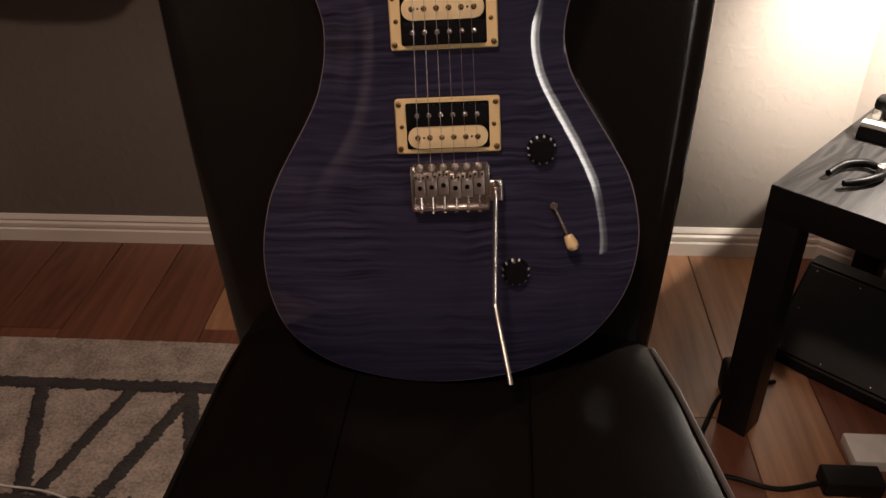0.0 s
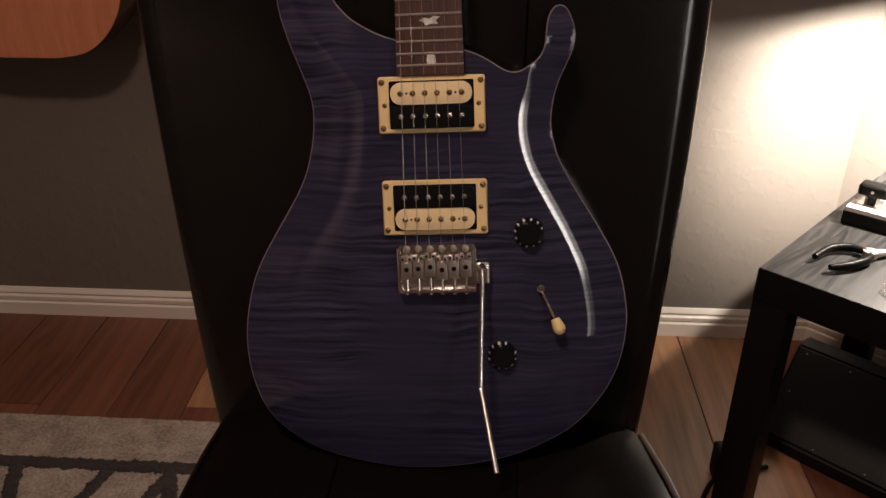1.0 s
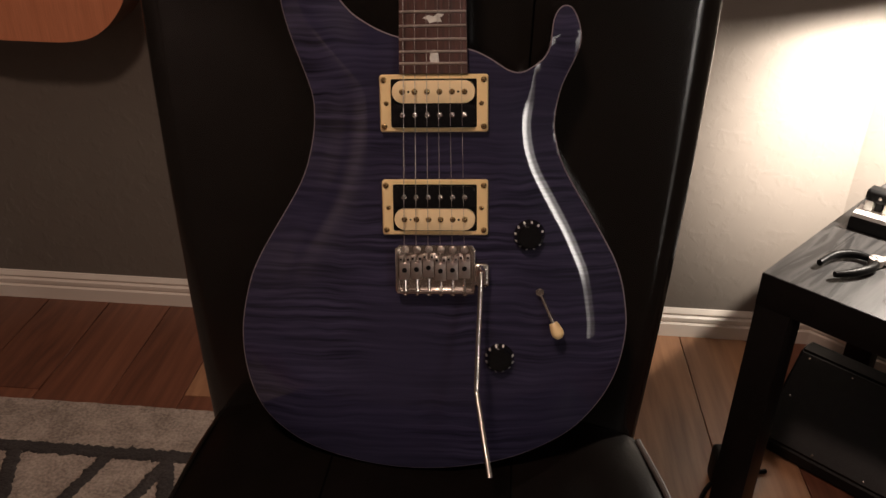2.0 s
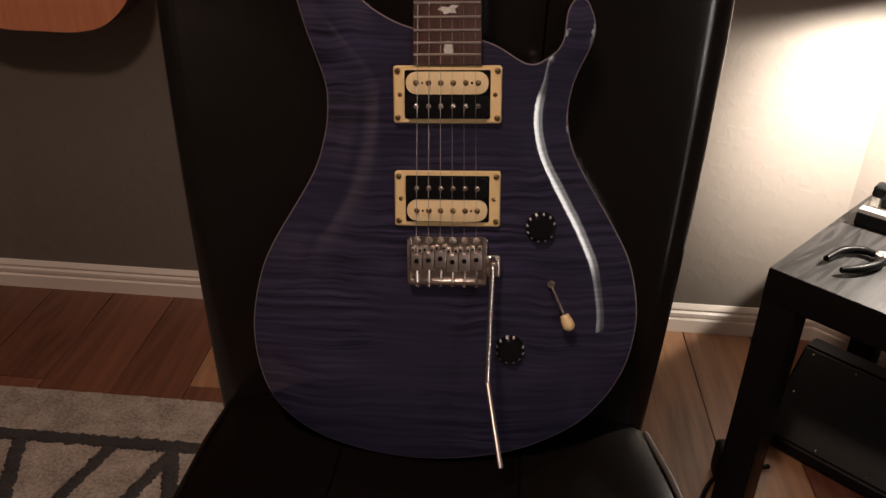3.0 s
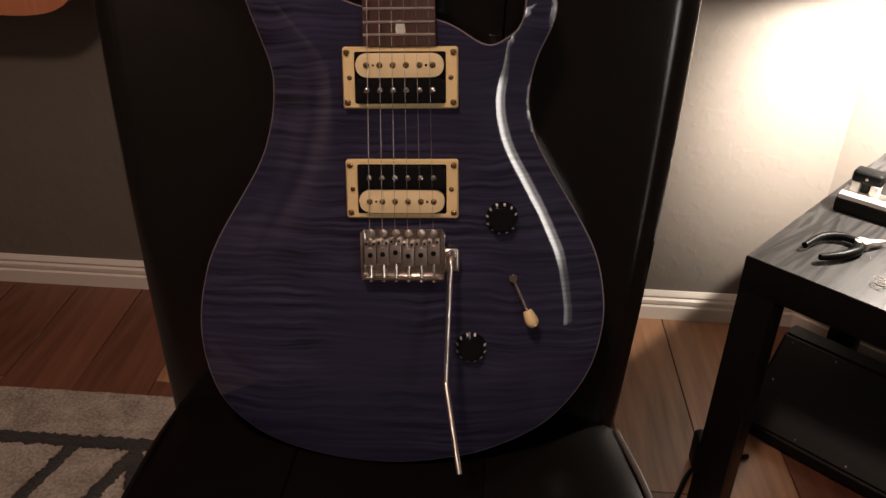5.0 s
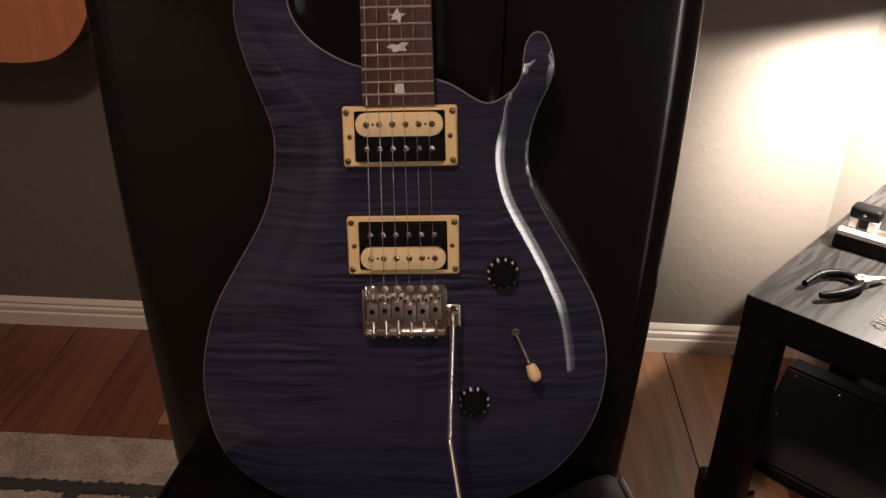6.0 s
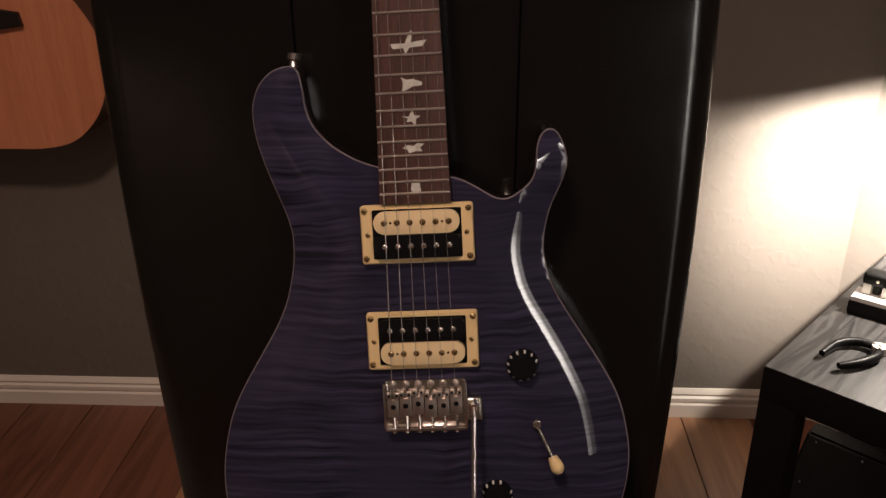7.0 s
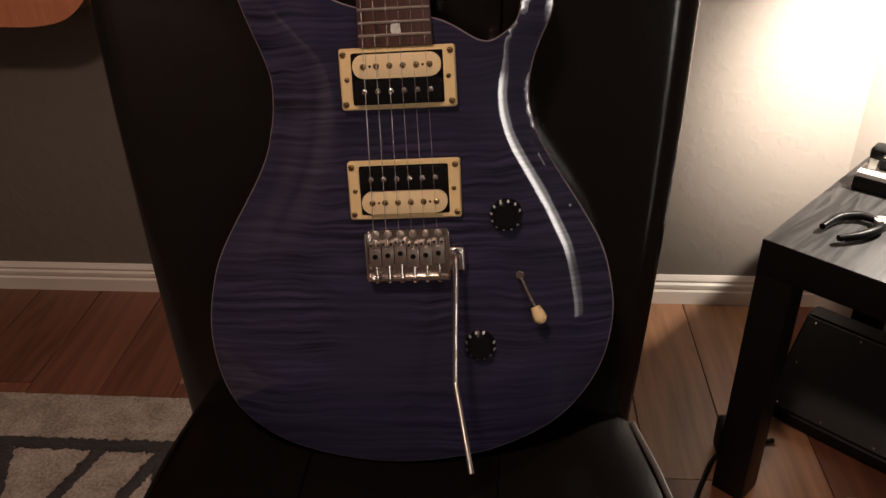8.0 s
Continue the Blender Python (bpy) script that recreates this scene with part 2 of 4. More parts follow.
def tube(bm, points, r, seg=10, taper=None):
    """A round bar along the points."""
    rings, up = [], Vector((0.13, 0.31, 0.94))
    for i, p in enumerate(points):
        d = (points[min(i + 1, len(points) - 1)] - points[max(i - 1, 0)]).normalized()
        a = d.cross(up).normalized()
        b = d.cross(a)
        q = r if taper is None else r * taper(i / (len(points) - 1))
        rings.append([bm.verts.new(p + q * (math.cos(k * math.tau / seg) * a + math.sin(k * math.tau / seg) * b)) for k in range(seg)])
    for g, h in zip(rings, rings[1:]):
        for k in range(seg):
            bm.faces.new((g[k], g[(k + 1) % seg], h[(k + 1) % seg], h[k]))
    bm.faces.new(rings[0])
    bm.faces.new(rings[-1])
    return bm


def round_rect(w, h, r, seg=5, cx=0, cy=0):
    out = []
    for k, (sx, sy) in enumerate(((1, 1), (-1, 1), (-1, -1), (1, -1))):
        for s in range(seg + 1):
            a = math.pi / 2 * (k + s / seg)
            out.append((cx + sx * (w / 2 - r) + r * math.cos(a), cy + sy * (h / 2 - r) + r * math.sin(a)))
    return out


def prism(outline, w0, w1, bevel=0.0, seg=2, bm=None):
    bm = bm or bmesh.new()
    lo = [bm.verts.new((x, y, w0)) for x, y in outline]
    hi = [bm.verts.new((x, y, w1)) for x, y in outline]
    n = len(lo)
    for k in range(n):
        bm.faces.new((lo[k], lo[(k + 1) % n], hi[(k + 1) % n], hi[k]))
    bm.faces.new(lo[::-1])
    cap = bm.faces.new(hi)
    if bevel:
        bmesh.ops.bevel(bm, geom=list(cap.edges), offset=bevel, segments=seg, affect="EDGES", profile=0.6)
    return bm


def frame_prism(outer, inner, w0, w1, drop=0.0015):
    """A flat frame with a hole and a softened outer edge."""
    bm = bmesh.new()
    rows = []
    cx, cy = sum(p[0] for p in outer) / len(outer), sum(p[1] for p in outer) / len(outer)
    shrink = [(cx + (x - cx) * 0.975, cy + (y - cy) * 0.955) for x, y in outer]
    for pts, w in ((inner, w0), (inner, w1), (shrink, w1), (outer, w1 - drop), (outer, w0)):
        rows.append([bm.verts.new((x, y, w)) for x, y in pts])
    n = len(outer)
    for a, b in zip(rows, rows[1:] + rows[:1]):
        for k in range(n):
            bm.faces.new((a[k], a[(k + 1) % n], b[(k + 1) % n], b[k]))
    return bm


def screw(name, place, r, mat, parent, height=0.0015):
    """A domed cross-head screw."""
    bm = ball(bmesh.new(), (0, 0, 0), r, (1, 1, 0.55), 12)
    box(bm, -r * 0.65, r * 0.65, -r * 0.14, r * 0.14, r * 0.42, r * 0.60)
    box(bm, -r * 0.14, r * 0.14, -r * 0.65, r * 0.65, r * 0.42, r * 0.602)
    ob = part(name, bm, mat, parent)
    ob.location = place
    return ob


# ---- the room ----
ROOM_X, ROOM_Y, ROOM_Z = -2.3, -2.3, 2.44
tagged(part("wall_north", solid(ROOM_X - 0.12, CORNER_X, WALL_Y, WALL_Y + 0.12, -0.05, ROOM_Z), WALL), "taupe painted wall with trowelled plaster texture", "wall", kind="structure")
SLANT_LONG = (EAST_X - CORNER_X) / SLANT.x
slant_wall = part("wall_slanted", solid(0, SLANT_LONG, 0, 0.12, -0.05, ROOM_Z), WALL)
slant_wall.matrix_world = pose(CORNER_X, WALL_Y, 0, 0, 0, math.degrees(math.atan2(SLANT.y, SLANT.x)))
tagged(slant_wall, "taupe painted wall running off at a slant behind the black table", "wall", kind="structure")
SLANT_END_Y = WALL_Y + SLANT.y * SLANT_LONG
tagged(part("wall_east", solid(EAST_X, EAST_X + 0.12, ROOM_Y, SLANT_END_Y, -0.05, ROOM_Z), WALL), "taupe painted side wall", "wall", kind="structure")
tagged(part("wall_west", solid(ROOM_X - 0.12, ROOM_X, ROOM_Y, WALL_Y, -0.05, ROOM_Z), WALL), "taupe painted wall", "wall", kind="structure")
tagged(part("wall_south", solid(ROOM_X - 0.12, EAST_X + 0.12, ROOM_Y - 0.12, ROOM_Y, -0.05, ROOM_Z), WALL), "taupe painted wall", "wall", kind="structure")
tagged(part("ceiling", solid(ROOM_X - 0.12, EAST_X + 0.12, ROOM_Y - 0.12, WALL_Y + 0.12, ROOM_Z, ROOM_Z + 0.1), CEILING), "white textured ceiling", "ceiling", kind="structure")


def baseboard(name, m, length):
    """Moulded white skirting: a flat foot, a step and a curved cap."""
    profile = ((0, 0), (0.012, 0), (0.012, 0.030), (0.0075, 0.033), (0.0105, 0.038), (0.0108, 0.046), (0.0065, 0.050), (0.0092, 0.056), (0.006, 0.062), (0.003, 0.066), (0, 0.066))
    bm = bmesh.new()
    ends = [[bm.verts.new((x, -d, z)) for d, z in profile] for x in (0, length)]
    n = len(profile)
    for k in range(n):
        bm.faces.new((ends[0][k], ends[0][(k + 1) % n], ends[1][(k + 1) % n], ends[1][k]))
    for e in ends:
        bm.faces.new(e)
    ob = part(name, bm, TRIM_WHITE, sharp=20)
    ob.matrix_world = m
    return tagged(ob, "white moulded wooden baseboard along the wall", "baseboard", kind="structure")


baseboard("baseboard", pose(ROOM_X, WALL_Y, 0.0), CORNER_X - ROOM_X)
baseboard("baseboard", pose(CORNER_X, WALL_Y, 0.0, 0, 0, math.degrees(math.atan2(SLANT.y, SLANT.x))) @ pose(0.003, 0, 0), SLANT_LONG - 0.02)

# ---- the chair ----
SEAT_Z = 0.446


def side_x(z):
    """Left and right edge of the flared backrest at a height."""
    d = z - 0.44
    return -0.2365 - 0.147 * d + 0.075 * d * d, 0.2130 + 0.115 * d - 0.088 * d * d


def back_y(z):
    return 0.562 + 0.215 * (z - 0.44)


def dining_chair():
    chair = thing("dining_chair", pose(0, 0, 0), "black leather padded dining chair with an electric guitar leaning on it", "chair")
    # backrest: a padded slab swept upward, with soft rounded edges
    bm = bmesh.new()
    rows = []
    section = []
    corners = round_rect(2.0, 2.0, 0.55, 8)
    for p, q in zip(corners, corners[1:] + corners[:1]):
        cuts = (0, 0.015, 0.06, 0.15, 0.32, 0.5, 0.68, 0.85, 0.94, 0.985) if math.dist(p, q) > 0.5 else (0,)
        section += [(p[0] + (q[0] - p[0]) * c, p[1] + (q[1] - p[1]) * c) for c in cuts]
    for k in range(31):
        z = 0.405 + 0.615 * k / 30
        a, b = side_x(z)
        cx, half = (a + b) / 2, (b - a) / 2
        pad = 0.034 * (1 - 0.55 * max(0, (k - 27) / 3) ** 2)
        if k > 27:
            half -= 0.004 * (k - 27) ** 2
        row = []
        for u, w in section:
            across = 1 - (1 - abs(u)) * 0.17 if abs(u) > 0.4495 else abs(u) * 0.9065 / 0.45
            du = cx + half * math.copysign(across, u)
            bulge = -0.004 if w < 0 else 0.004
            row.append(bm.verts.new((du, back_y(z) + 0.034 + pad * w + bulge, z)))
        rows.append(row)
    n = len(section)
    for g, h in zip(rows, rows[1:]):
        for k in range(n):
            bm.faces.new((g[k], g[(k + 1) % n], h[(k + 1) % n], h[k]))
    bm.faces.new(rows[0])
    bm.faces.new(rows[-1])
    back = part("backrest", bm, LEATHER, chair, "padded black leather backrest", 60)
    for x0, x1 in ((-0.088, -0.112), (0.074, 0.082)):
        line = [Vector((x0 + (x1 - x0) * k / 20, back_y(0.47 + 0.5 * k / 20) - 0.0042, 0.47 + 0.5 * k / 20)) for k in range(21)]
        part("seam", tube(bmesh.new(), line, 0.0010, 6), THREAD, back, "stitched vertical seam")
    # seat: a crowned cushion with a sharp welted side edge
    bm = bmesh.new()
    nx, ny = 28, 24
    grid = []
    for j in range(ny + 1):
        v = j / ny
        y = 0.10 + (0.558 - 0.10) * v
        grid.append([])
        for i in range(nx + 1):
            u = -1 + 2 * i / nx
            half_l, half_r = 0.232 - 0.012 * v, 0.296 - 0.083 * v
            x = u * (half_r if u > 0 else half_l)
            edge = max(abs(u), 0)
            z = SEAT_Z + 0.006 * (1 - edge ** 6) - 0.004 * max(0, (edge - 0.95) / 0.05) ** 2 - 0.010 * max(0, (edge - 0.7) / 0.3) * max(0, (v - 0.85) / 0.15) - 0.03 * max(0, (0.10 - v) / 0.10) ** 2
            z -= 0.013 * math.exp(-((x - 0.01) / 0.11) ** 2 - ((y - 0.49) / 0.06) ** 2)
            z += 0.0022 * noise.noise(Vector((x * 16, y * 16, 0.3)))
            grid[-1].append(bm.verts.new((x, y, z)))
    for j in range(ny):
        for i in range(nx):
            bm.faces.new((grid[j][i], grid[j][i + 1], grid[j + 1][i + 1], grid[j + 1][i]))
    rim = [grid[0][i] for i in range(nx + 1)] + [grid[j][nx] for j in range(1, ny + 1)] + [grid[ny][i] for i in range(nx - 1, -1, -1)] + [grid[j][0] for j in range(ny - 1, 0, -1)]
    low = [bm.verts.new((v.co.x * 0.99, v.co.y, 0.375)) for v in rim]
    for k in range(len(rim)):
        bm.faces.new((rim[k], rim[(k + 1) % len(rim)], low[(k + 1) % len(rim)], low[k]))
    bm.faces.new(low)
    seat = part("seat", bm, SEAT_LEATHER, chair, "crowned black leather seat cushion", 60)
    for x0 in (-0.088, 0.084):
        line = [Vector((x0, 0.13 + 0.4 * k / 16, SEAT_Z + 0.0062 + 0.0022 * noise.noise(Vector((x0 * 16, (0.13 + 0.4 * k / 16) * 16, 0.3))) - 0.013 * math.exp(-((x0 - 0.01) / 0.11) ** 2 - ((0.13 + 0.4 * k / 16 - 0.49) / 0.06) ** 2))) for k in range(17)]
        part("seam", tube(bmesh.new(), line, 0.0010, 6), THREAD, seat, "stitched seam")
    for s in (1, -1):
        line = []
        for k in range(25):
            v = 0.06 + 0.935 * k / 24
            half = (0.296 - 0.083 * v) if s > 0 else (0.232 - 0.012 * v)
            line.append(Vector((s * (half - 0.0012), 0.10 + 0.458 * v, SEAT_Z - 0.0025 - 0.010 * max(0, (v - 0.85) / 0.15) - 0.03 * max(0, (0.10 - v) / 0.10) ** 2)))
        # right piping is paler in colour, standing in for light from that side
        part("welt", tube(bmesh.new(), line, 0.0029, 8), LIT_WELT if s > 0 else LEATHER, seat, "leather piping along the seat edge")
    for x, y in ((-0.185, 0.13), (0.205, 0.13), (-0.175, 0.575), (0.165, 0.575)):
        bm = bmesh.new()
        bmesh.ops.create_cone(bm, cap_ends=True, segments=4, radius1=0.021, radius2=0.030, depth=0.40, matrix=pose(x, y, 0.20, 0, 0, 45))
        part("leg", bm, DARK_WOOD, chair, "dark stained tapered leg")
    return chair


dining_chair()

# ---- the electric guitar: u across, v along the strings, w out of its face ----
LEAN_BACK, ROLL = radians(17), radians(2.8)
GU = Vector((math.cos(ROLL), math.sin(ROLL) * math.sin(LEAN_BACK), math.sin(ROLL) * math.cos(LEAN_BACK)))
GV = Vector((-math.sin(ROLL), math.cos(ROLL) * math.sin(LEAN_BACK), math.cos(ROLL) * math.cos(LEAN_BACK)))
GN = GU.cross(GV)
GM = Matrix.Translation((0.0015, 0.553, 0.735)) @ Matrix((GU, GV, GN)).transposed().to_4x4()
EDGE_W, TOP_W, BACK_W = -0.0195, -0.0055, -0.056

BODY = ((-0.029, 0.098), (-0.0615, 0.1127), (-0.0791, 0.1286), (-0.0873, 0.1448), (-0.0900, 0.165), (-0.0930, 0.1785), (-0.1000, 0.1822), (-0.1136, 0.1785), (-0.1251, 0.167), (-0.1307, 0.1492),
        (-0.1295, 0.1286), (-0.1238, 0.1054), (-0.1084, 0.0582), (-0.1059, 0.0345), (-0.1098, 0.0061), (-0.1223, -0.0284), (-0.1605, -0.0904), (-0.1745, -0.125), (-0.1816, -0.1655), (-0.1786, -0.204),
        (-0.1665, -0.2373), (-0.1431, -0.2621), (-0.1111, -0.2799), (-0.0600, -0.2932), (-0.0036, -0.296), (0.0600, -0.2855), (0.1116, -0.2614), (0.1414, -0.2326), (0.1601, -0.1992), (0.1682, -0.1616),
        (0.1666, -0.1302), (0.1591, -0.0996), (0.1439, -0.0695), (0.1124, -0.0156), (0.1033, 0.0109), (0.1017, 0.0318), (0.1072, 0.0581), (0.1218, 0.0930), (0.1168, 0.1172), (0.1079, 0.1221),
        (0.1005, 0.1120), (0.0962, 0.0865), (0.0838, 0.0735), (0.0660, 0.0690), (0.0317, 0.0871))


def fret_v(n):
    return -0.08175 + 0.635 * 2 ** (-n / 12)


def board_half(v):
    """Half the fingerboard's width."""
    return 0.0285 - 0.0070 * (v - 0.069) / 0.484


def electric_guitar():
    g = thing("electric_guitar", GM, "glossy blue-violet flamed maple electric guitar leaning on a chair", "guitar")
    from mathutils import geometry
    line = [Vector((p.x, p.y)) for p in spline([(x, y, 0) for x, y in BODY], True, 7)]
    ring = np.array([(p.x, p.y) for p in line])

    def gap(pts, counted=None):
        """Distance of points from the outline or the counted part of it, and whether inside."""
        a, b = ring, np.roll(ring, -1, 0)
        if counted is not None:
            a, b = a[counted], b[counted]
        best = np.full(len(pts), 9.0)
        inside = np.zeros(len(pts), bool)
        for p, q in zip(a, b):
            d = q - p
            t = np.clip(((pts - p) @ d) / max(d @ d, 1e-12), 0, 1)
            best = np.minimum(best, np.hypot(*(pts - p - t[:, None] * d).T))
            cross = (p[1] > pts[:, 1]) != (q[1] > pts[:, 1])
            inside ^= cross & (pts[:, 0] < (q[0] - p[0]) * (pts[:, 1] - p[1]) / (q[1] - p[1] + 1e-15) + p[0])
        return best, inside

    step = 0.0038
    xs, ys = np.meshgrid(np.arange(-0.185, 0.172, step), np.arange(-0.30, 0.186, step))
    xs = xs + (np.arange(xs.shape[0]) % 2)[:, None] * step / 2
    pts = np.stack([xs.ravel(), ys.ravel()], 1)
    dist, inside = gap(pts)
    keep = inside & (dist > step * 0.6)
    pts, dist = pts[keep], dist[keep]
    n = len(line)
    verts, _, faces, *_ = geometry.delaunay_2d_cdt(line + [Vector(p) for p in pts], [(k, (k + 1) % n) for k in range(n)], [], 1, 1e-6)
    allp = np.array([(v.x, v.y) for v in verts])
    dist, _ = gap(allp)

    def carve(d, x, y):
        """The violin carve: a bevel that rolls over softly on to the flat crown, narrower on the horns."""
        horn = np.clip((y - 0.045) / 0.06, 0, 1)
        crease = 0.040 - 0.015 * horn * horn * (3 - 2 * horn)
        roll, steep = 0.012, 0.345
        t = (crease - d) / roll
        drop = steep * roll * np.where(t > 30, t, np.log1p(np.exp(np.minimum(t, 30))))
        # the bevel dies out where the neck joins the body
        drop = drop * (1 - np.exp(-(np.maximum(np.abs(x - 0.014) - 0.056, 0) / 0.022) ** 2 - (np.maximum(0.094 - y, 0) / 0.036) ** 4))
        return TOP_W - drop - 0.0006 * np.exp(-((d - 0.004) / 0.003) ** 2)

    # the treble cutaway is scooped from the side, so that the carve runs up to its edge
    scoop = np.arange(len(ring)) >= 39 * 7 + 4
    rim_dist, _ = gap(allp, ~scoop)
    ws = carve(rim_dist, allp[:, 0], allp[:, 1])
    # the sander leaves no ridge: even the carve out, but for the rim
    sides = np.array([(f[k], f[(k + 1) % len(f)]) for f in faces for k in range(len(f))])
    count = np.maximum(np.bincount(sides[:, 0], minlength=len(ws)), 1)
    free = dist > 0.0015
    for _ in range(5):
        mean = np.bincount(sides[:, 0], ws[sides[:, 1]], len(ws)) / count
        ws = np.where(free, 0.4 * ws + 0.6 * mean, ws)
    bm = bmesh.new()
    vs = [bm.verts.new((x, y, w)) for (x, y), w in zip(allp, ws)]
    for f in faces:
        bm.faces.new([vs[k] for k in f])
    body = part("body_top", bm, FLAME, g, "carved flamed maple top, blue-violet gloss", 80)

    def band(w0, w1, out0, out1, name, mat, label, cap=False):
        bm = bmesh.new()
        m = len(line)
        nor = []
        for k in range(m):
            d = (line[(k + 1) % m] - line[k - 1]).normalized()
            nor.append(Vector((-d.y, d.x)) * -1)
        sign = 1 if sum((line[k].x * line[(k + 1) % m].y - line[(k + 1) % m].x * line[k].y) for k in range(m)) > 0 else -1
        rows = []
        for w, o, follow in ((w0, out0, 1), ((w0 + w1) / 2, max(out0, out1) + 0.0003, 0 if cap else 1), (w1, out1, 0 if cap else 1)):
            rows.append([bm.verts.new((p.x + sign * q.x * o, p.y + sign * q.y * o, w + follow * (ws[k] - EDGE_W))) for k, (p, q) in enumerate(zip(line, nor))])
        for a, b in zip(rows, rows[1:]):
            for k in range(m):
                bm.faces.new((a[k], a[(k + 1) % m], b[(k + 1) % m], b[k]))
        if cap:
            bm.faces.new(rows[-1])
        return part(name, bm, mat, g, label, 50)

    band(EDGE_W, EDGE_W - 0.0020, 0.0, 0.0008, "binding", BINDING, "pale scraped binding line round the top")
    band(EDGE_W - 0.0020, BACK_W, 0.0008, -0.0035, "body_back", BODY_SIDE, "dark gloss back and sides", True)

    # neck, fingerboard, frets and inlays
    bm = bmesh.new()
    rows = []
    for k in range(13):
        v = 0.055 + (0.553 - 0.055) * k / 12
        h = board_half(max(v, 0.069))
        rows.append([bm.verts.new((h * math.cos(a), v, -0.003 - 0.021 * math.sin(a) ** 0.8)) for a in [math.pi * i / 12 for i in range(13)]])
    for a, b in zip(rows, rows[1:]):
        for k in range(12):
            bm.faces.new((a[k], a[k + 1], b[k + 1], b[k]))
        bm.faces.new((a[0], b[0], b[12], a[12]))
    bm.faces.new(rows[0])
    bm.faces.new(rows[-1])
    neck = part("neck", bm, MAHOGANY, g, "glossy mahogany neck")
    bm = prism([(0.022, 0.553), (0.040, 0.62), (0.032, 0.735), (-0.010, 0.75), (-0.036, 0.70), (-0.030, 0.60), (-0.022, 0.553)], -0.022, -0.008, 0.002)
    head = part("headstock", bm, BODY_SIDE, g, "dark gloss headstock")
    for k in range(3):
        for s in (1, -1):
            part("tuner", rod(bmesh.new(), (s * 0.022, 0.60 + 0.04 * k, -0.016), (s * 0.052, 0.60 + 0.04 * k, -0.016), 0.004, 0.007), CHROME, head)
    bm = bmesh.new()
    a, b = board_half(0.069), board_half(0.553)
    prism([(a, 0.0688), (b, 0.553), (-b, 0.553), (-a, 0.0688)], -0.004, 0.0030, 0.0008, 2, bm)
    board = part("fingerboard", bm, ROSEWOOD, g, "dark brown rosewood fingerboard")
    for n in range(1, 25):
        v = fret_v(n)
        h = board_half(v) - 0.0004
        bm = tube(bmesh.new(), [Vector((x * h, v, 0.0032 - 0.0002 * x * x)) for x in (-1, -0.98, -0.5, 0, 0.5, 0.98, 1)], 0.0011, 8)
        part("fret", bm, NICKEL, board)
    wings = {24: (((-0.3, -0.1), (-0.22, 0.45), (0.05, 0.5), (0.28, 0.3), (0.34, -0.25), (0.1, -0.45), (-0.2, -0.4)), 0.0125),
             21: (((-1.0, 0.05), (-0.5, 0.3), (0.0, 0.2), (0.35, 0.45), (0.95, 0.35), (0.55, 0.05), (0.75, -0.3), (0.2, -0.25), (-0.4, -0.4), (-0.55, -0.1)), 0.0092),
             19: (((-0.95, 0.2), (-0.3, 0.1), (0.05, 0.75), (0.2, 0.2), (0.75, 0.15), (0.3, -0.15), (0.25, -0.7), (-0.05, -0.3), (-0.55, -0.35), (-0.35, -0.05)), 0.0092),
             17: (((-0.8, 0.55), (-0.3, 0.3), (0.2, 0.35), (1.0, 0.05), (0.9, -0.2), (0.2, -0.25), (-0.4, -0.55), (-0.75, -0.6), (-0.6, 0.0)), 0.0095),
             15: (((-1.0, 0.05), (-0.2, 0.05), (0.15, 0.75), (0.28, 0.6), (0.12, 0.1), (1.0, 0.2), (0.75, -0.12), (0.05, -0.18), (-0.18, -0.5), (-0.3, -0.2), (-0.85, -0.22)), 0.0145),
             12: (((-1.0, 0.1), (-0.2, 0.15), (0.05, 0.7), (0.2, 0.15), (1.0, 0.0), (0.2, -0.2), (0.0, -0.6), (-0.2, -0.15)), 0.0140)}
    for n, (shape, size) in wings.items():
        v = (fret_v(n) + fret_v(n - 1)) / 2
        part("inlay", prism([(0.001 + x * size, v + y * size) for x, y in shape], 0.0025, 0.0033), PEARL, board, "pearl bird-shaped inlay")

    # pickups
    for centre, cream_up in ((0.0443, 1), (-0.0443, -1)):
        outer = round_rect(0.0915, 0.0480, 0.0025, 5, 0, centre)
        inner = round_rect(0.0725, 0.0405, 0.0015, 5, 0, centre)
        pickup = part("pickup", frame_prism(outer, inner, -0.0075, 0.0), CREAM, g, "cream framed humbucker pickup")
        part("pickup_base", prism(round_rect(0.0722, 0.0402, 0.0015, 3, 0, centre), -0.0075, -0.0010), BLACK_PLASTIC, pickup, "black pickup baseplate")
        for up, mat, tip, word in ((cream_up, CREAM_COIL, BRASS, "cream coil bobbin"), (-cream_up, BLACK_PLASTIC, CHROME, "black coil bobbin")):
            cv = centre + up * 0.0096
            shape = round_rect(0.0695, 0.0186, 0.0090 if up == cream_up else 0.004, 7, 0, cv)
            part("coil", prism(shape, -0.002, 0.0042, 0.0008), mat, pickup, word)
            for k in range(6):
                u = (k - 2.5) * 0.0104
                if up == cream_up:
                    screw("pole_screw", (u, cv, 0.0044), 0.0026, tip, pickup)
                else:
                    part("pole", ball(bmesh.new(), (u, cv, 0.0040), 0.0024, (1, 1, 0.5), 12), tip, pickup)
            if up == cream_up:
                for u in (-2.0 * 0.0104, 2.0 * 0.0104):
                    part("coil_hole", rod(bmesh.new(), (u, cv, 0.0036), (u, cv, 0.00428), 0.0010, seg=10), BLACK_PLASTIC, pickup)
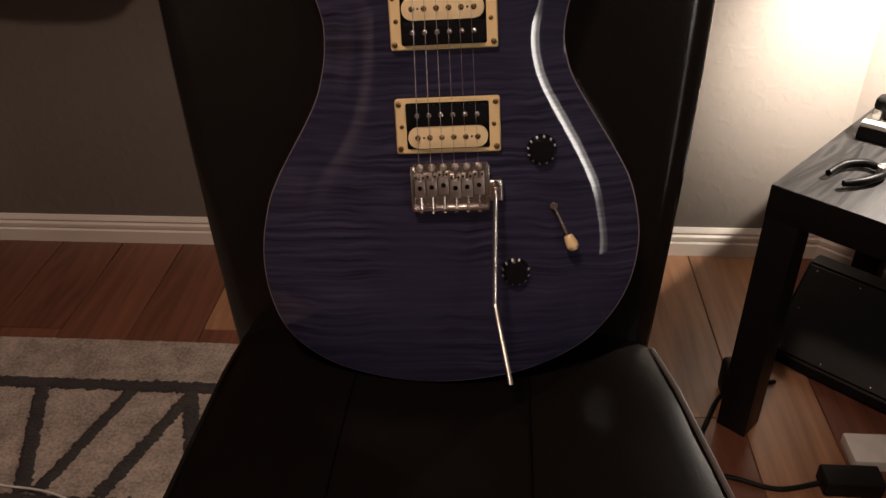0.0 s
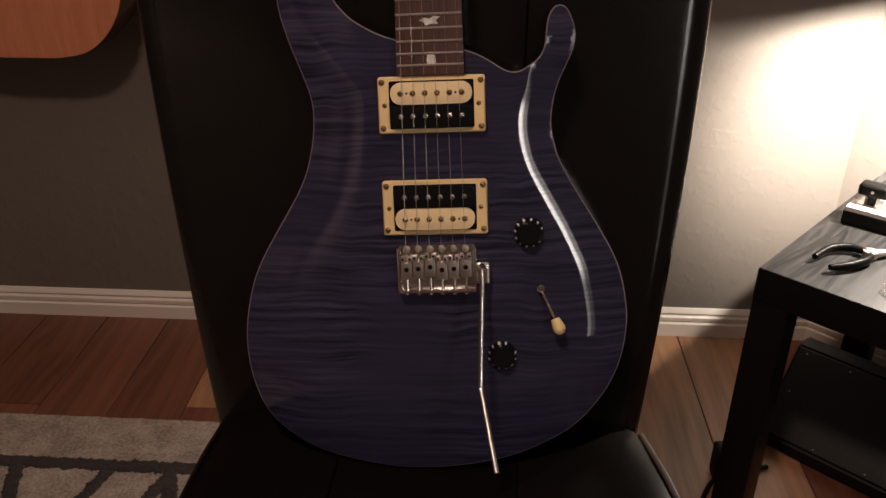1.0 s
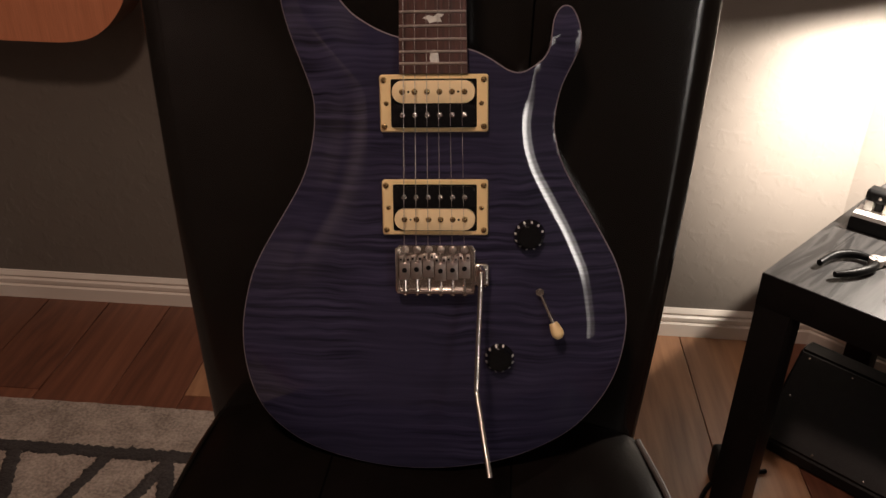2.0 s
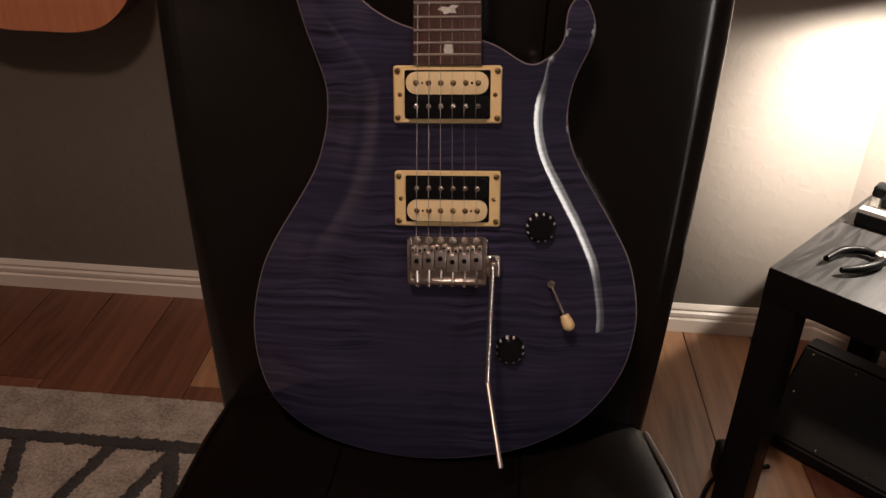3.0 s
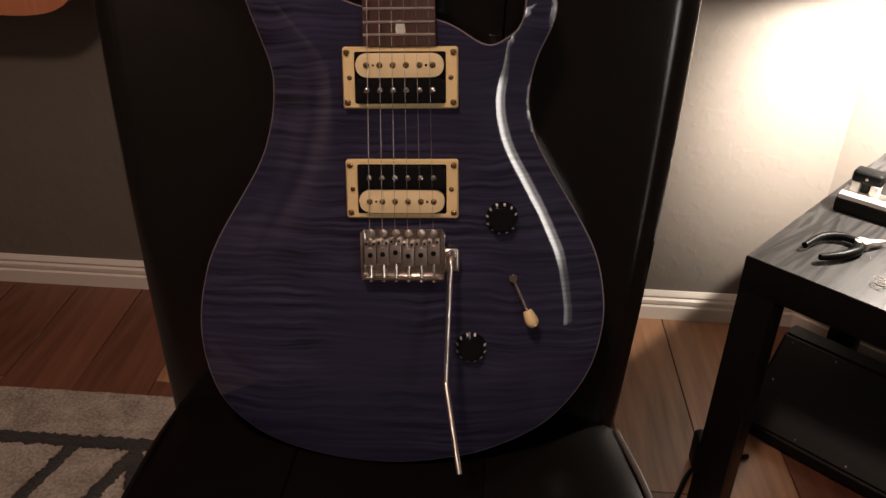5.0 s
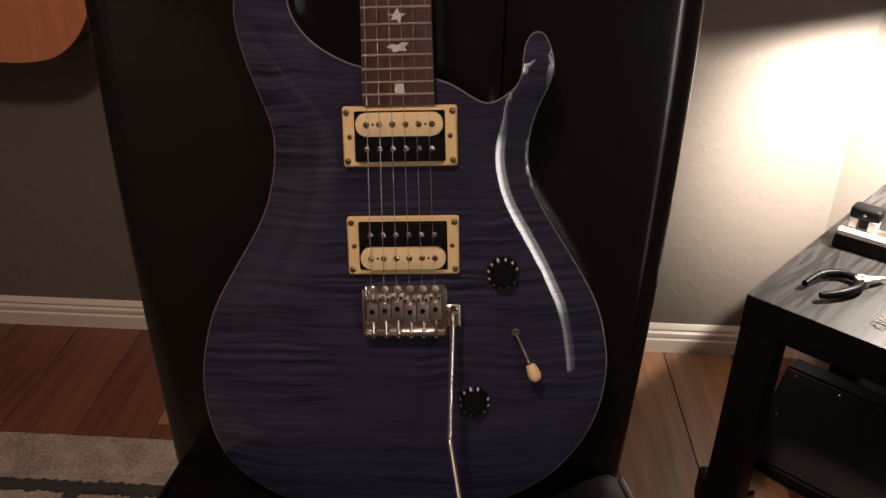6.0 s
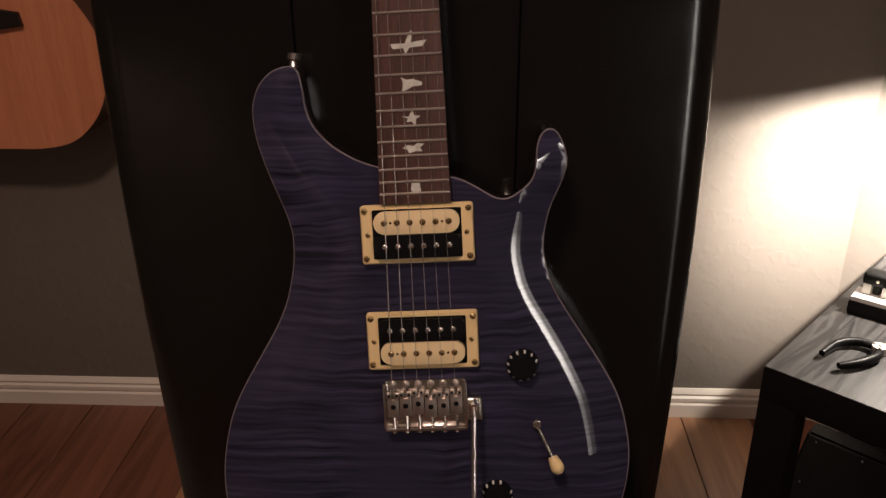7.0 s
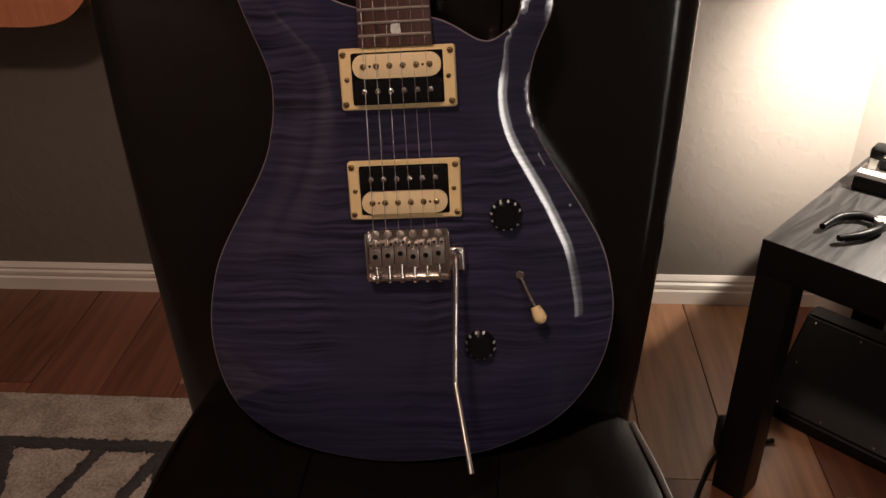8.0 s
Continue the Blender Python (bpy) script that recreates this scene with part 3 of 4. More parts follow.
        for u in (-0.042, 0.042):
            for v in (-0.01925, 0.01925):
                screw("ring_screw", (u, centre + v, 0.0003), 0.0026, BRASS, pickup)
            screw("height_screw", (u * 0.955, centre, 0.0002), 0.0021, BRASS, pickup)

    # vibrato bridge
    bridge = part("bridge_plate", prism(round_rect(0.0670, 0.0415, 0.0020, 4, 0.0003, -0.0980), -0.0060, 0.0005, 0.0008), CHROME, g, "chrome vibrato bridge")
    for s in (-1, 1):
        part("side_wall", solid(s * 0.0335 - 0.0009, s * 0.0335 + 0.0015, -0.1172, -0.0785, 0.0004, 0.0072, 0.0008), CHROME, bridge)
    part("rear_wall", solid(-0.0335, 0.0342, -0.1192, -0.1170, 0.0003, 0.0070, 0.0007), CHROME, bridge)
    for k in range(6):
        u = (k - 2.5) * 0.0104 - 0.0003
        dv = (0.0006, 0.0014, 0.0030, 0.0002, 0.0010, 0.0024)[k]
        bm = box(bmesh.new(), u - 0.0048, u + 0.0048, -0.1072 + dv, -0.0925 + dv, 0.0030, 0.0078, 0.0006)
        box(bm, u - 0.0048, u - 0.0014, -0.0926 + dv, -0.0868 + dv, 0.0034, 0.0080, 0.0006)
        box(bm, u + 0.0014, u + 0.0048, -0.0926 + dv, -0.0868 + dv, 0.0034, 0.0080, 0.0006)
        saddle = part("saddle", bm, NICKEL, bridge, "nickel string saddle")
        part("string_hole", rod(bmesh.new(), (u, -0.0985 + dv, 0.0070), (u, -0.0985 + dv, 0.0081), 0.0022, seg=12), BLACK_PLASTIC, saddle)
        for s in (-1, 1):
            part("grub_screw", rod(bmesh.new(), (u + s * 0.0031, -0.0890 + dv, 0.0076), (u + s * 0.0031, -0.0890 + dv, 0.0084), 0.0011, seg=8), BLACK_PLASTIC, saddle)
        part("length_screw", rod(bmesh.new(), (u, -0.1205, 0.0042), (u, -0.1060, 0.0042), 0.0012, seg=8), CHROME, bridge)
        part("screw_head", ball(bmesh.new(), (u, -0.1206, 0.0042), 0.0022, (1, 0.6, 1), 10), CHROME, bridge)
        screw("pivot_screw", (u, -0.0808, 0.0008), 0.0034, NICKEL, bridge)
    bm = solid(0.0335, 0.0470, -0.1135, -0.0925, -0.0050, 0.0050, 0.003, 3)
    socket = part("arm_socket", bm, CHROME, bridge, "chrome vibrato arm socket")
    part("collar", rod(bmesh.new(), (0.0400, -0.0975, 0.004), (0.0400, -0.0990, 0.0130), 0.0042, 0.0036), CHROME, socket)
    arm = spline([(0.0400, -0.0985, 0.010), (0.0404, -0.1020, 0.0150), (0.0398, -0.1130, 0.0185), (0.0384, -0.1500, 0.0300), (0.0372, -0.1920, 0.0425), (0.0374, -0.1955, 0.0440), (0.0430, -0.2230, 0.0620), (0.0493, -0.2524, 0.0829)], False, 6)
    part("vibrato_arm", tube(bmesh.new(), arm, 0.0023, 12), CHROME, g, "bent chrome vibrato arm")

    # controls
    for u, v, turn in ((0.0812, -0.0690, 20), (0.0563, -0.1806, 75)):
        bm = bmesh.new()
        bmesh.ops.create_cone(bm, cap_ends=True, segments=36, radius1=0.0138, radius2=0.0100, depth=0.0125, matrix=Matrix.Translation((0, 0, 0.0062)))
        bmesh.ops.bevel(bm, geom=[e for e in bm.edges if e.calc_length() < 0.0021 and min(w.co.z for w in e.verts) > 0.011], offset=0.0010, segments=2, affect="EDGES")
        knob = part("knob", bm, BLACK_PLASTIC, g, "black speed knob with white numerals")
        knob.location = (u, v, TOP_W - 0.003)
        knob.rotation_euler = (0, 0, radians(turn))
        for k in range(11):
            # each numeral lies on the sloping skirt
            bm = solid(-0.0003, 0.0003, -0.0008, 0.0008, -0.0022, 0.0022, 0.0001, 1)
            bm.transform(Matrix.Rotation(radians(30 * k), 4, "Z") @ Matrix.Translation((0.0121, 0, 0.0062)) @ Matrix.Rotation(radians(-16.9), 4, "Y"))
            part("numeral", bm, NUMERAL, knob)
    base, tip = Vector((0.0912, -0.1195, TOP_W - 0.003)), Vector((0.1082, -0.1565, 0.0080))
    nut = bmesh.new()
    bmesh.ops.create_cone(nut, cap_ends=True, segments=6, radius1=0.0042, radius2=0.0038, depth=0.004, matrix=Matrix.Translation(base + Vector((0, 0, 0.003))))
    rod(nut, base + Vector((0, 0, 0.003)), base + Vector((0, 0, 0.0075)), 0.0030, 0.0027)
    toggle = part("toggle_switch", nut, CHROME, g, "toggle switch with cream tip")
    root = base + Vector((0.001, -0.002, 0.007))
    way = tip - root
    part("lever", rod(bmesh.new(), root, root + way * 0.72, 0.0013, 0.0017), CHROME, toggle)
    capline = [root + way * (0.66 + 0.37 * k / 10) for k in range(11)]
    part("switch_tip", tube(bmesh.new(), capline, 0.0056, 14, lambda t: 0.45 + 0.55 * math.sin(math.pi * min(1.0, 0.12 + t / 0.72 * 0.38)) if t < 0.72 else 1.0 - 0.55 * ((t - 0.72) / 0.28) ** 1.6 if t > 0.75 else 1.0), CREAM, toggle, "cream plastic switch tip")

    # strings and strap buttons
    for k, r in enumerate((0.00034, 0.00029, 0.00024, 0.00019, 0.00015, 0.00013)):
        u0, u1 = (k - 2.5) * 0.0104 - 0.0003, (k - 2.5) * 0.0072
        part("string", rod(bmesh.new(), (u0, -0.0890, 0.0088), (u1, 0.553, 0.0082), r, seg=8), STRING, g)
    for (u, v), d in (((-0.0985, 0.1815), (0.10, 1)), ((-0.0030, -0.2950), (0, -1))):
        p, d = Vector((u, v, -0.030 if v > 0 else -0.036)), Vector((*d, 0)).normalized()
        bm = rod(bmesh.new(), p, p + d * 0.009, 0.0055, 0.0030)
        rod(bm, p + d * 0.008, p + d * 0.013, 0.0062, 0.0058)
        part("strap_button", bm, CHROME if v > 0 else SHADED_NICKEL, g, "metal strap button")
    return g


electric_guitar()


# ---- the black side table ----
TABLE_TURN = -41.0
TABLE = pose(0.418, 0.889, 0.0, 0, 0, TABLE_TURN)
SIDE = 0.55


def side_table():
    t = thing("side_table", TABLE, "black wood-grain square side table with tools on top", "table")
    part("tabletop", solid(0, SIDE, 0, SIDE, 0.400, 0.4495, 0.0015), TABLE_BLACK, t)
    part("top_foil", solid(0.0012, SIDE - 0.0012, 0.0012, SIDE - 0.0012, 0.4497, 0.4505), TABLE_TOP, t, "black ash-grain foil on the tabletop")
    for x in (0, SIDE - 0.05):
        for y in (0, SIDE - 0.05):
            part("leg", solid(x + 0.0004, x + 0.0496, y + 0.0004, y + 0.0496, 0, 0.400, 0.0015), TABLE_BLACK, t)
    return t


side_table()


def floor_monitor():
    """A low black wedge cabinet whose grille faces up and forward."""
    a = thing("wedge_speaker", TABLE @ pose(-0.020, 0.205, 0), "low black wedge speaker cabinet under the side table", "speaker")
    bm = bmesh.new()
    side = ((0.0, 0.004), (0.0, 0.030), (0.110, 0.158), (0.150, 0.158), (0.160, 0.004))
    ends = [[bm.verts.new((x, y, z)) for y, z in side] for x in (0, 0.36)]
    for k in range(5):
        bm.faces.new((ends[0][k], ends[0][(k + 1) % 5], ends[1][(k + 1) % 5], ends[1][k]))
    for e in ends:
        bm.faces.new(e)
    bmesh.ops.bevel(bm, geom=list(bm.edges), offset=0.004, segments=2, affect="EDGES")
    part("cabinet", bm, TABLE_BLACK, a)
    way, out = Vector((0, 0.110, 0.128)).normalized(), Vector((0, -0.128, 0.110)).normalized()
    start = Vector((0, 0.0, 0.030))
    grille = solid(0.005, 0.355, 0.004, 0.165, 0.0, 0.003, 0.001)
    for v in grille.verts:
        v.co = start + Vector((v.co.x, 0, 0)) + way * v.co.y + out * v.co.z
    part("grille", grille, AMP_CLOTH, a, "black grille")
    for x in (0.020, 0.095, 0.180, 0.340):
        for y in (0.010, 0.085, 0.158):
            if y != 0.085 or x in (0.020, 0.340):
                p = start + Vector((x, 0, 0)) + way * y + out * 0.002
                part("screw", ball(bmesh.new(), p, 0.0024, (1, 1, 1), 10), CHROME, a)
    for x in (0.03, 0.33):
        part("foot", solid(x - 0.012, x + 0.012, 0.02, 0.14, 0, 0.006), RUBBER, a)


floor_monitor()


def pliers():
    p = thing("pliers", pose(0.578, 0.924, 0.4505, 0, 0, 0), "wire cutting pliers with black grips, lying open", "pliers")
    joint = rod(bmesh.new(), (0, 0, 0.002), (0, 0, 0.012), 0.010)
    bm = bmesh.new()
    tube(bm, spline([(0, 0, 0.007), (0.014, 0.006, 0.007), (0.034, 0.010, 0.007)], False, 5), 0.0065, 8, lambda t: 1 - 0.7 * t)
    tube(bm, spline([(0, 0, 0.007), (0.014, 0.000, 0.007), (0.034, 0.009, 0.007)], False, 5), 0.0065, 8, lambda t: 1 - 0.7 * t)
    part("jaws", bm, NICKEL, p, "steel jaws")
    part("pivot", joint, NICKEL, p)
    for pts in (((0, 0, 0.007), (-0.020, 0.016, 0.008), (-0.050, 0.012, 0.008), (-0.080, -0.014, 0.008)), ((0, 0, 0.007), (-0.012, -0.020, 0.008), (-0.040, -0.036, 0.008), (-0.070, -0.044, 0.008))):
        part("grip", tube(bmesh.new(), spline(pts, False, 8), 0.0060, 12, lambda t: 0.72 + 0.32 * math.sin(math.pi * t)), GRIP, p, "black rubber grip")


pliers()


def clamp_tool():
    c = thing("clamp_tool", TABLE @ pose(0.024, 0.216, 0.4505, 0, 0, 4), "black tool with pale plastic plate standing on the table", "tool")
    part("base", solid(0, 0.110, 0, 0.050, 0, 0.020, 0.003), RUBBER, c, "black base block")
    part("plate", solid(0.002, 0.108, 0.002, 0.042, 0.0202, 0.0275, 0.002), CARTON_GREY, c, "pale plastic plate")
    for x, lift in ((0.010, 0.0), (0.062, 0.004)):
        bm = solid(x - 0.002, x + 0.040, 0.022, 0.049, 0.040 + lift, 0.060 + lift, 0.007, 4)
        box(bm, x + 0.014, x + 0.024, 0.026, 0.046, 0.0272, 0.042 + lift, 0.001)
        jaw = part("jaw", bm, RUBBER, c, "black bridge-shaped clamp jaw")
        part("screw", ball(bmesh.new(), (x + 0.019, 0.0225, 0.050 + lift), 0.0026, (1, 0.5, 1), 10), NICKEL, jaw)
        for q in (x + 0.001, x + 0.027):
            part("post", solid(q, q + 0.011, 0.020, 0.044, 0.0274, 0.043 + lift, 0.001), CARTON_GREY, c, "pale plastic post")


clamp_tool()


curl = [Vector((0.566 + 0.007 * math.cos(a * 0.9), 0.824 + 0.009 * math.sin(a * 0.9) + 0.001 * a, 0.4525 + 0.0006 * a)) for a in range(14)]
tagged(part("string_offcut", tube(bmesh.new(), curl, 0.0006, 6), NICKEL), "curled steel string offcut on the table", "wire")


def desk_lamp():
    """A gooseneck lamp on the table; its wide hood throws the light into the corner and on the table."""
    d = thing("desk_lamp", Matrix.Translation(LAMP), "gooseneck desk lamp on the side table, switched on", "lamp")
    turn = HOOD_UP.to_track_quat("Z", "Y").to_matrix().to_4x4()
    bm = bmesh.new()
    rings = []
    for r, z in ((0.012, 0.040), (0.044, 0.036), (0.078, 0.026), (0.100, 0.0090), (0.098, 0.0092), (0.076, 0.023), (0.042, 0.032), (0.010, 0.036)):
        rings.append([bm.verts.new((r * math.cos(k * math.tau / 32), r * math.sin(k * math.tau / 32), z)) for k in range(32)])
    for g, h in zip(rings, rings[1:]):
        for k in range(32):
            bm.faces.new((g[k], g[(k + 1) % 32], h[(k + 1) % 32], h[k]))
    bm.faces.new(rings[0])
    bm.faces.new(rings[-1])
    bm.transform(turn)
    part("shade", bm, BLACK_PLASTIC, d, "wide black metal hood")
    top_at = turn @ Vector((0, 0, 0.038))
    foot = Vector((0.860, 0.880, 0.4505)) - LAMP
    part("gooseneck", tube(bmesh.new(), spline([top_at, top_at + Vector((0.02, -0.06, 0.04)), foot + Vector((0.01, -0.01, 0.16)), foot + Vector((0, 0, 0.01))], False, 10), 0.006, 10), BLACK_PLASTIC, d)
    part("base", rod(bmesh.new(), foot, foot + Vector((0, 0, 0.018)), 0.045, 0.040, 32), BLACK_PLASTIC, d)


desk_lamp()


# ---- things on the floor ----
def cable(name, pts, r, label):
    ob = part(name, tube(bmesh.new(), spline(pts, False, 8), r, 8), RUBBER)
    return tagged(ob, label, "cable")


cable("cable", ((0.330, 0.700, 0.004), (0.372, 0.815, 0.004), (0.404, 0.890, 0.004), (0.450, 0.960, 0.004), (0.540, 0.990, 0.004)), 0.004, "black cable on the wood floor by the table")
cable("cable", ((0.280, 0.740, 0.004), (0.340, 0.772, 0.004), (0.412, 0.770, 0.004), (0.480, 0.750, 0.004), (0.545, 0.762, 0.008)), 0.004, "black cable running to a power adapter")
white = part("cable", tube(bmesh.new(), spline(((-0.95, 0.700, 0.018), (-0.80, 0.692, 0.019), (-0.703, 0.682, 0.019), (-0.607, 0.669, 0.019), (-0.50, 0.62, 0.019), (-0.42, 0.55, 0.019)), False, 8), 0.0017, 8), CARTON_GREY)
tagged(white, "thin white cable lying across the rug", "cable")
tagged(part("power_adapter", solid(0.545, 0.632, 0.742, 0.782, 0.0, 0.030, 0.005, 3), RUBBER), "black power adapter lying on the floor", "adapter")
tagged(part("power_adapter", solid(0.438, 0.486, 0.945, 0.985, 0.0, 0.066, 0.010, 3), RUBBER), "black power adapter standing behind the table leg", "adapter")
tagged(part("small_box", solid(0.606, 0.700, 0.795, 0.855, 0.0, 0.022, 0.003), CARTON_GREY), "small pale box lying on the wood floor", "box")


def rug():
    r = thing("rug", pose(0, 0, 0), "pale shag rug with charcoal geometric lines", "rug")
    x0, x1, y0, y1 = -2.1, -0.20, -0.9, 1.043
    bm = bmesh.new()
    nx, ny = 190, 150
    grid = []
    for j in range(ny + 1):
        y = y1 - (y1 - y0) * (j / ny) ** 1.6
        grid.append([])
        for i in range(nx + 1):
            x = x1 - (x1 - x0) * (i / nx) ** 1.3
            edge = min(1, min(x - x0, x1 - x, y1 - y, y - y0) / 0.006)
            z = 0.0015 + 0.0105 * edge + 0.0022 * noise.noise(Vector((x * 90, y * 90, 0))) * edge
            grid[-1].append(bm.verts.new((x, y + (0.002 * noise.noise(Vector((x * 60, 0, 4))) if j == 0 else 0), z)))
    for j in range(ny):
        for i in range(nx):
            bm.faces.new((grid[j][i], grid[j][i + 1], grid[j + 1][i + 1], grid[j + 1][i]))
    part("rug_field", bm, RUG_PALE, r, "pale beige shag pile", 80)

    def stripe(a, b, width):
        bm = bmesh.new()
        a, b = Vector((*a, 0)), Vector((*b, 0))
        d = (b - a).normalized()
        s = Vector((-d.y, d.x, 0))
        steps = max(2, int((b - a).length / 0.0035))
        rows = []
        for k in range(steps + 1):
            c = a + (b - a) * k / steps
            rows.append([])
            for q in (-1, -0.8, -0.3, 0.3, 0.8, 1):
                p = c + s * (width / 2 * q + 0.0040 * noise.noise(Vector((c.x * 110, c.y * 110, q * 9))) + 0.0050 * noise.noise(Vector((c.x * 330, c.y * 330, q * 17))))
                p.z = (0.0112 if abs(q) == 1 else 0.0155) + 0.0018 * noise.noise(Vector((p.x * 120, p.y * 120, 2)))
                rows[-1].append(bm.verts.new(p))
        for g, h in zip(rows, rows[1:]):
            for k in range(5):
                bm.faces.new((g[k], g[k + 1], h[k + 1], h[k]))
        part("stripe", bm, RUG_DARK, r, "charcoal pile line", 80)

    stripe((-2.05, 0.914), (-0.24, 0.914), 0.026)
    stripe((-2.05, 0.660), (-0.24, 0.660), 0.024)
    for k in range(-3, 3):
        s = 0.268 * k
        stripe((-0.745 + s, 0.902), (-0.665 + s, 0.672), 0.026)
        stripe((-0.582 + s, 0.902), (-0.645 + s, 0.672), 0.022)
    stripe((-0.474, 0.902), (-0.545, 0.672), 0.024)


rug()


# ---- the acoustic guitar on the wall ----
def acoustic_guitar():
    cx = -0.788
    a = thing("acoustic_guitar", pose(cx, 1.300, 0.610), "natural spruce acoustic guitar hanging on the wall", "guitar")
    half = ((0.0, 0.0), (0.07, 0.0015), (0.125, 0.017), (0.172, 0.062), (0.198, 0.125), (0.196, 0.190), (0.170, 0.245), (0.134, 0.290), (0.126, 0.325), (0.140, 0.375), (0.146, 0.415), (0.130, 0.460), (0.085, 0.492), (0.03, 0.500))
    pts = [(x, z) for x, z in half] + [(-x, z) for x, z in half[:0:-1]]
    line = [(p.x, p.y) for p in spline([(x, z, 0) for x, z in pts], True, 6)]

    def slab(y0, y1, bevel=0.0):
        bm = prism(line, 0, y1 - y0, bevel)
        for v in bm.verts:
            v.co = Vector((v.co.x, y1 - v.co.z, v.co.y))
        return bm

    part("soundboard", slab(0.0, 0.004, 0.001), SPRUCE, a, "honey spruce soundboard")
    part("body", slab(0.0042, 0.092, 0.0), MAHOGANY, a, "dark mahogany back and sides")
    for k, r in enumerate((0.050, 0.056, 0.060)):
        ringline = [Vector((r * math.cos(t), -0.0004, 0.335 + r * math.sin(t))) for t in [math.tau * i / 40 for i in range(41)]]
        part("rosette", tube(bmesh.new(), ringline, 0.0012, 6), EBONY, a)
    part("sound_hole", rod(bmesh.new(), (0, -0.0006, 0.335), (0, 0.003, 0.335), 0.049, seg=40), EBONY, a, "dark round sound hole")
    bm = prism([(0.075, 0.212), (0.072, 0.234), (0.035, 0.240), (-0.035, 0.240), (-0.072, 0.234), (-0.075, 0.212), (-0.03, 0.206), (0.03, 0.206)], 0, 0.009, 0.002)
    for v in bm.verts:
        v.co = Vector((v.co.x, -v.co.z, v.co.y))
    bridge = part("bridge", bm, EBONY, a, "dark ebony bridge")
    part("saddle", solid(-0.036, 0.036, -0.012, -0.008, 0.228, 0.231), CREAM, bridge)
    part("fingerboard", solid(-0.027, 0.027, -0.008, -0.001, 0.40, 0.86, 0.001), ROSEWOOD, a)
    part("neck", solid(-0.025, 0.025, -0.001, 0.020, 0.49, 0.86, 0.006), MAHOGANY, a)
    part("headstock", solid(-0.036, 0.036, 0.004, 0.018, 0.86, 1.04, 0.003), MAHOGANY, a)
    for k in range(6):
        x = (k - 2.5) * 0.0095
        part("string", rod(bmesh.new(), (x, -0.012, 0.229), (x * 0.75, -0.010, 0.86), 0.0005, seg=6), STRING, a)
    tagged(part("wall_hanger", solid(cx - 0.04, cx + 0.04, 1.322, WALL_Y, 1.44, 1.464, 0.006), RUBBER), "black wall hanger holding a guitar", "hanger")


acoustic_guitar()


# ---- ceiling light ----
def ceiling_light():
    c = thing("ceiling_light", pose(-0.30, -0.30, ROOM_Z), "round flush ceiling light, switched on", "lamp")
    part("rim", rod(bmesh.new(), (0, 0, -0.05), (0, 0, 0), 0.15, 0.16, 40), TRIM_WHITE, c)
    part("dome", ball(bmesh.new(), (0, 0, -0.045), 0.13, (1, 1, 0.2), 32), GLASS_DOME, c, "glowing opal glass dome")


ceiling_light()


# ---- floor lamp behind the camera, unseen, assumed from the streak on the guitar ----
PAPER = bpy.data.materials.new("lit_shade")
PAPER.use_nodes = True
PAPER.node_tree.nodes["Principled BSDF"].inputs["Base Color"].default_value = (0.8, 0.75, 0.66, 1)
PAPER.node_tree.nodes["Principled BSDF"].inputs["Emission Color"].default_value = (1.0, 0.92, 0.85, 1)
PAPER.node_tree.nodes["Principled BSDF"].inputs["Emission Strength"].default_value = 15.0

# the glow varies over the paper to shape its reflected streak on the guitar
ptree = PAPER.node_tree
pcoord, pcut = ptree.nodes.new("ShaderNodeTexCoord"), ptree.nodes.new("ShaderNodeSeparateXYZ")
ptree.links.new(pcoord.outputs["Object"], pcut.inputs[0])
pranges = []
for axis, lo, hi, dim, hot in (("Z", 0.78, 1.02, 0.12, 1.0), ("X", -0.015, -0.045, 3.5, 22.0)):
    prange = ptree.nodes.new("ShaderNodeMapRange")
    prange.interpolation_type = "SMOOTHSTEP"
    prange.inputs["From Min"].default_value, prange.inputs["From Max"].default_value = lo, hi
    prange.inputs["To Min"].default_value, prange.inputs["To Max"].default_value = dim, hot
    ptree.links.new(pcut.outputs[axis], prange.inputs["Value"])
    pranges.append(prange)
pboth = ptree.nodes.new("ShaderNodeMath")
pboth.operation = "MULTIPLY"
for k in (0, 1):
    ptree.links.new(pranges[k].outputs[0], pboth.inputs[k])
ptree.links.new(pboth.outputs[0], ptree.nodes["Principled BSDF"].inputs["Emission Strength"])


def floor_lamp():
    f = thing("floor_lamp", pose(0.72, -0.42, 0), "assumed, unseen floor lamp with a white drum shade, switched on", "lamp")
    part("shade", rod(bmesh.new(), (0, 0, 0.50), (0, 0, 1.40), 0.050, 0.050, 32), PAPER, f, "glowing white drum shade")
    part("pole", rod(bmesh.new(), (0, 0, 0.02), (0, 0, 0.50), 0.010), BLACK_PLASTIC, f)
    part("base", rod(bmesh.new(), (0, 0, 0), (0, 0, 0.02), 0.13, 0.125, 32), BLACK_PLASTIC, f)


floor_lamp()


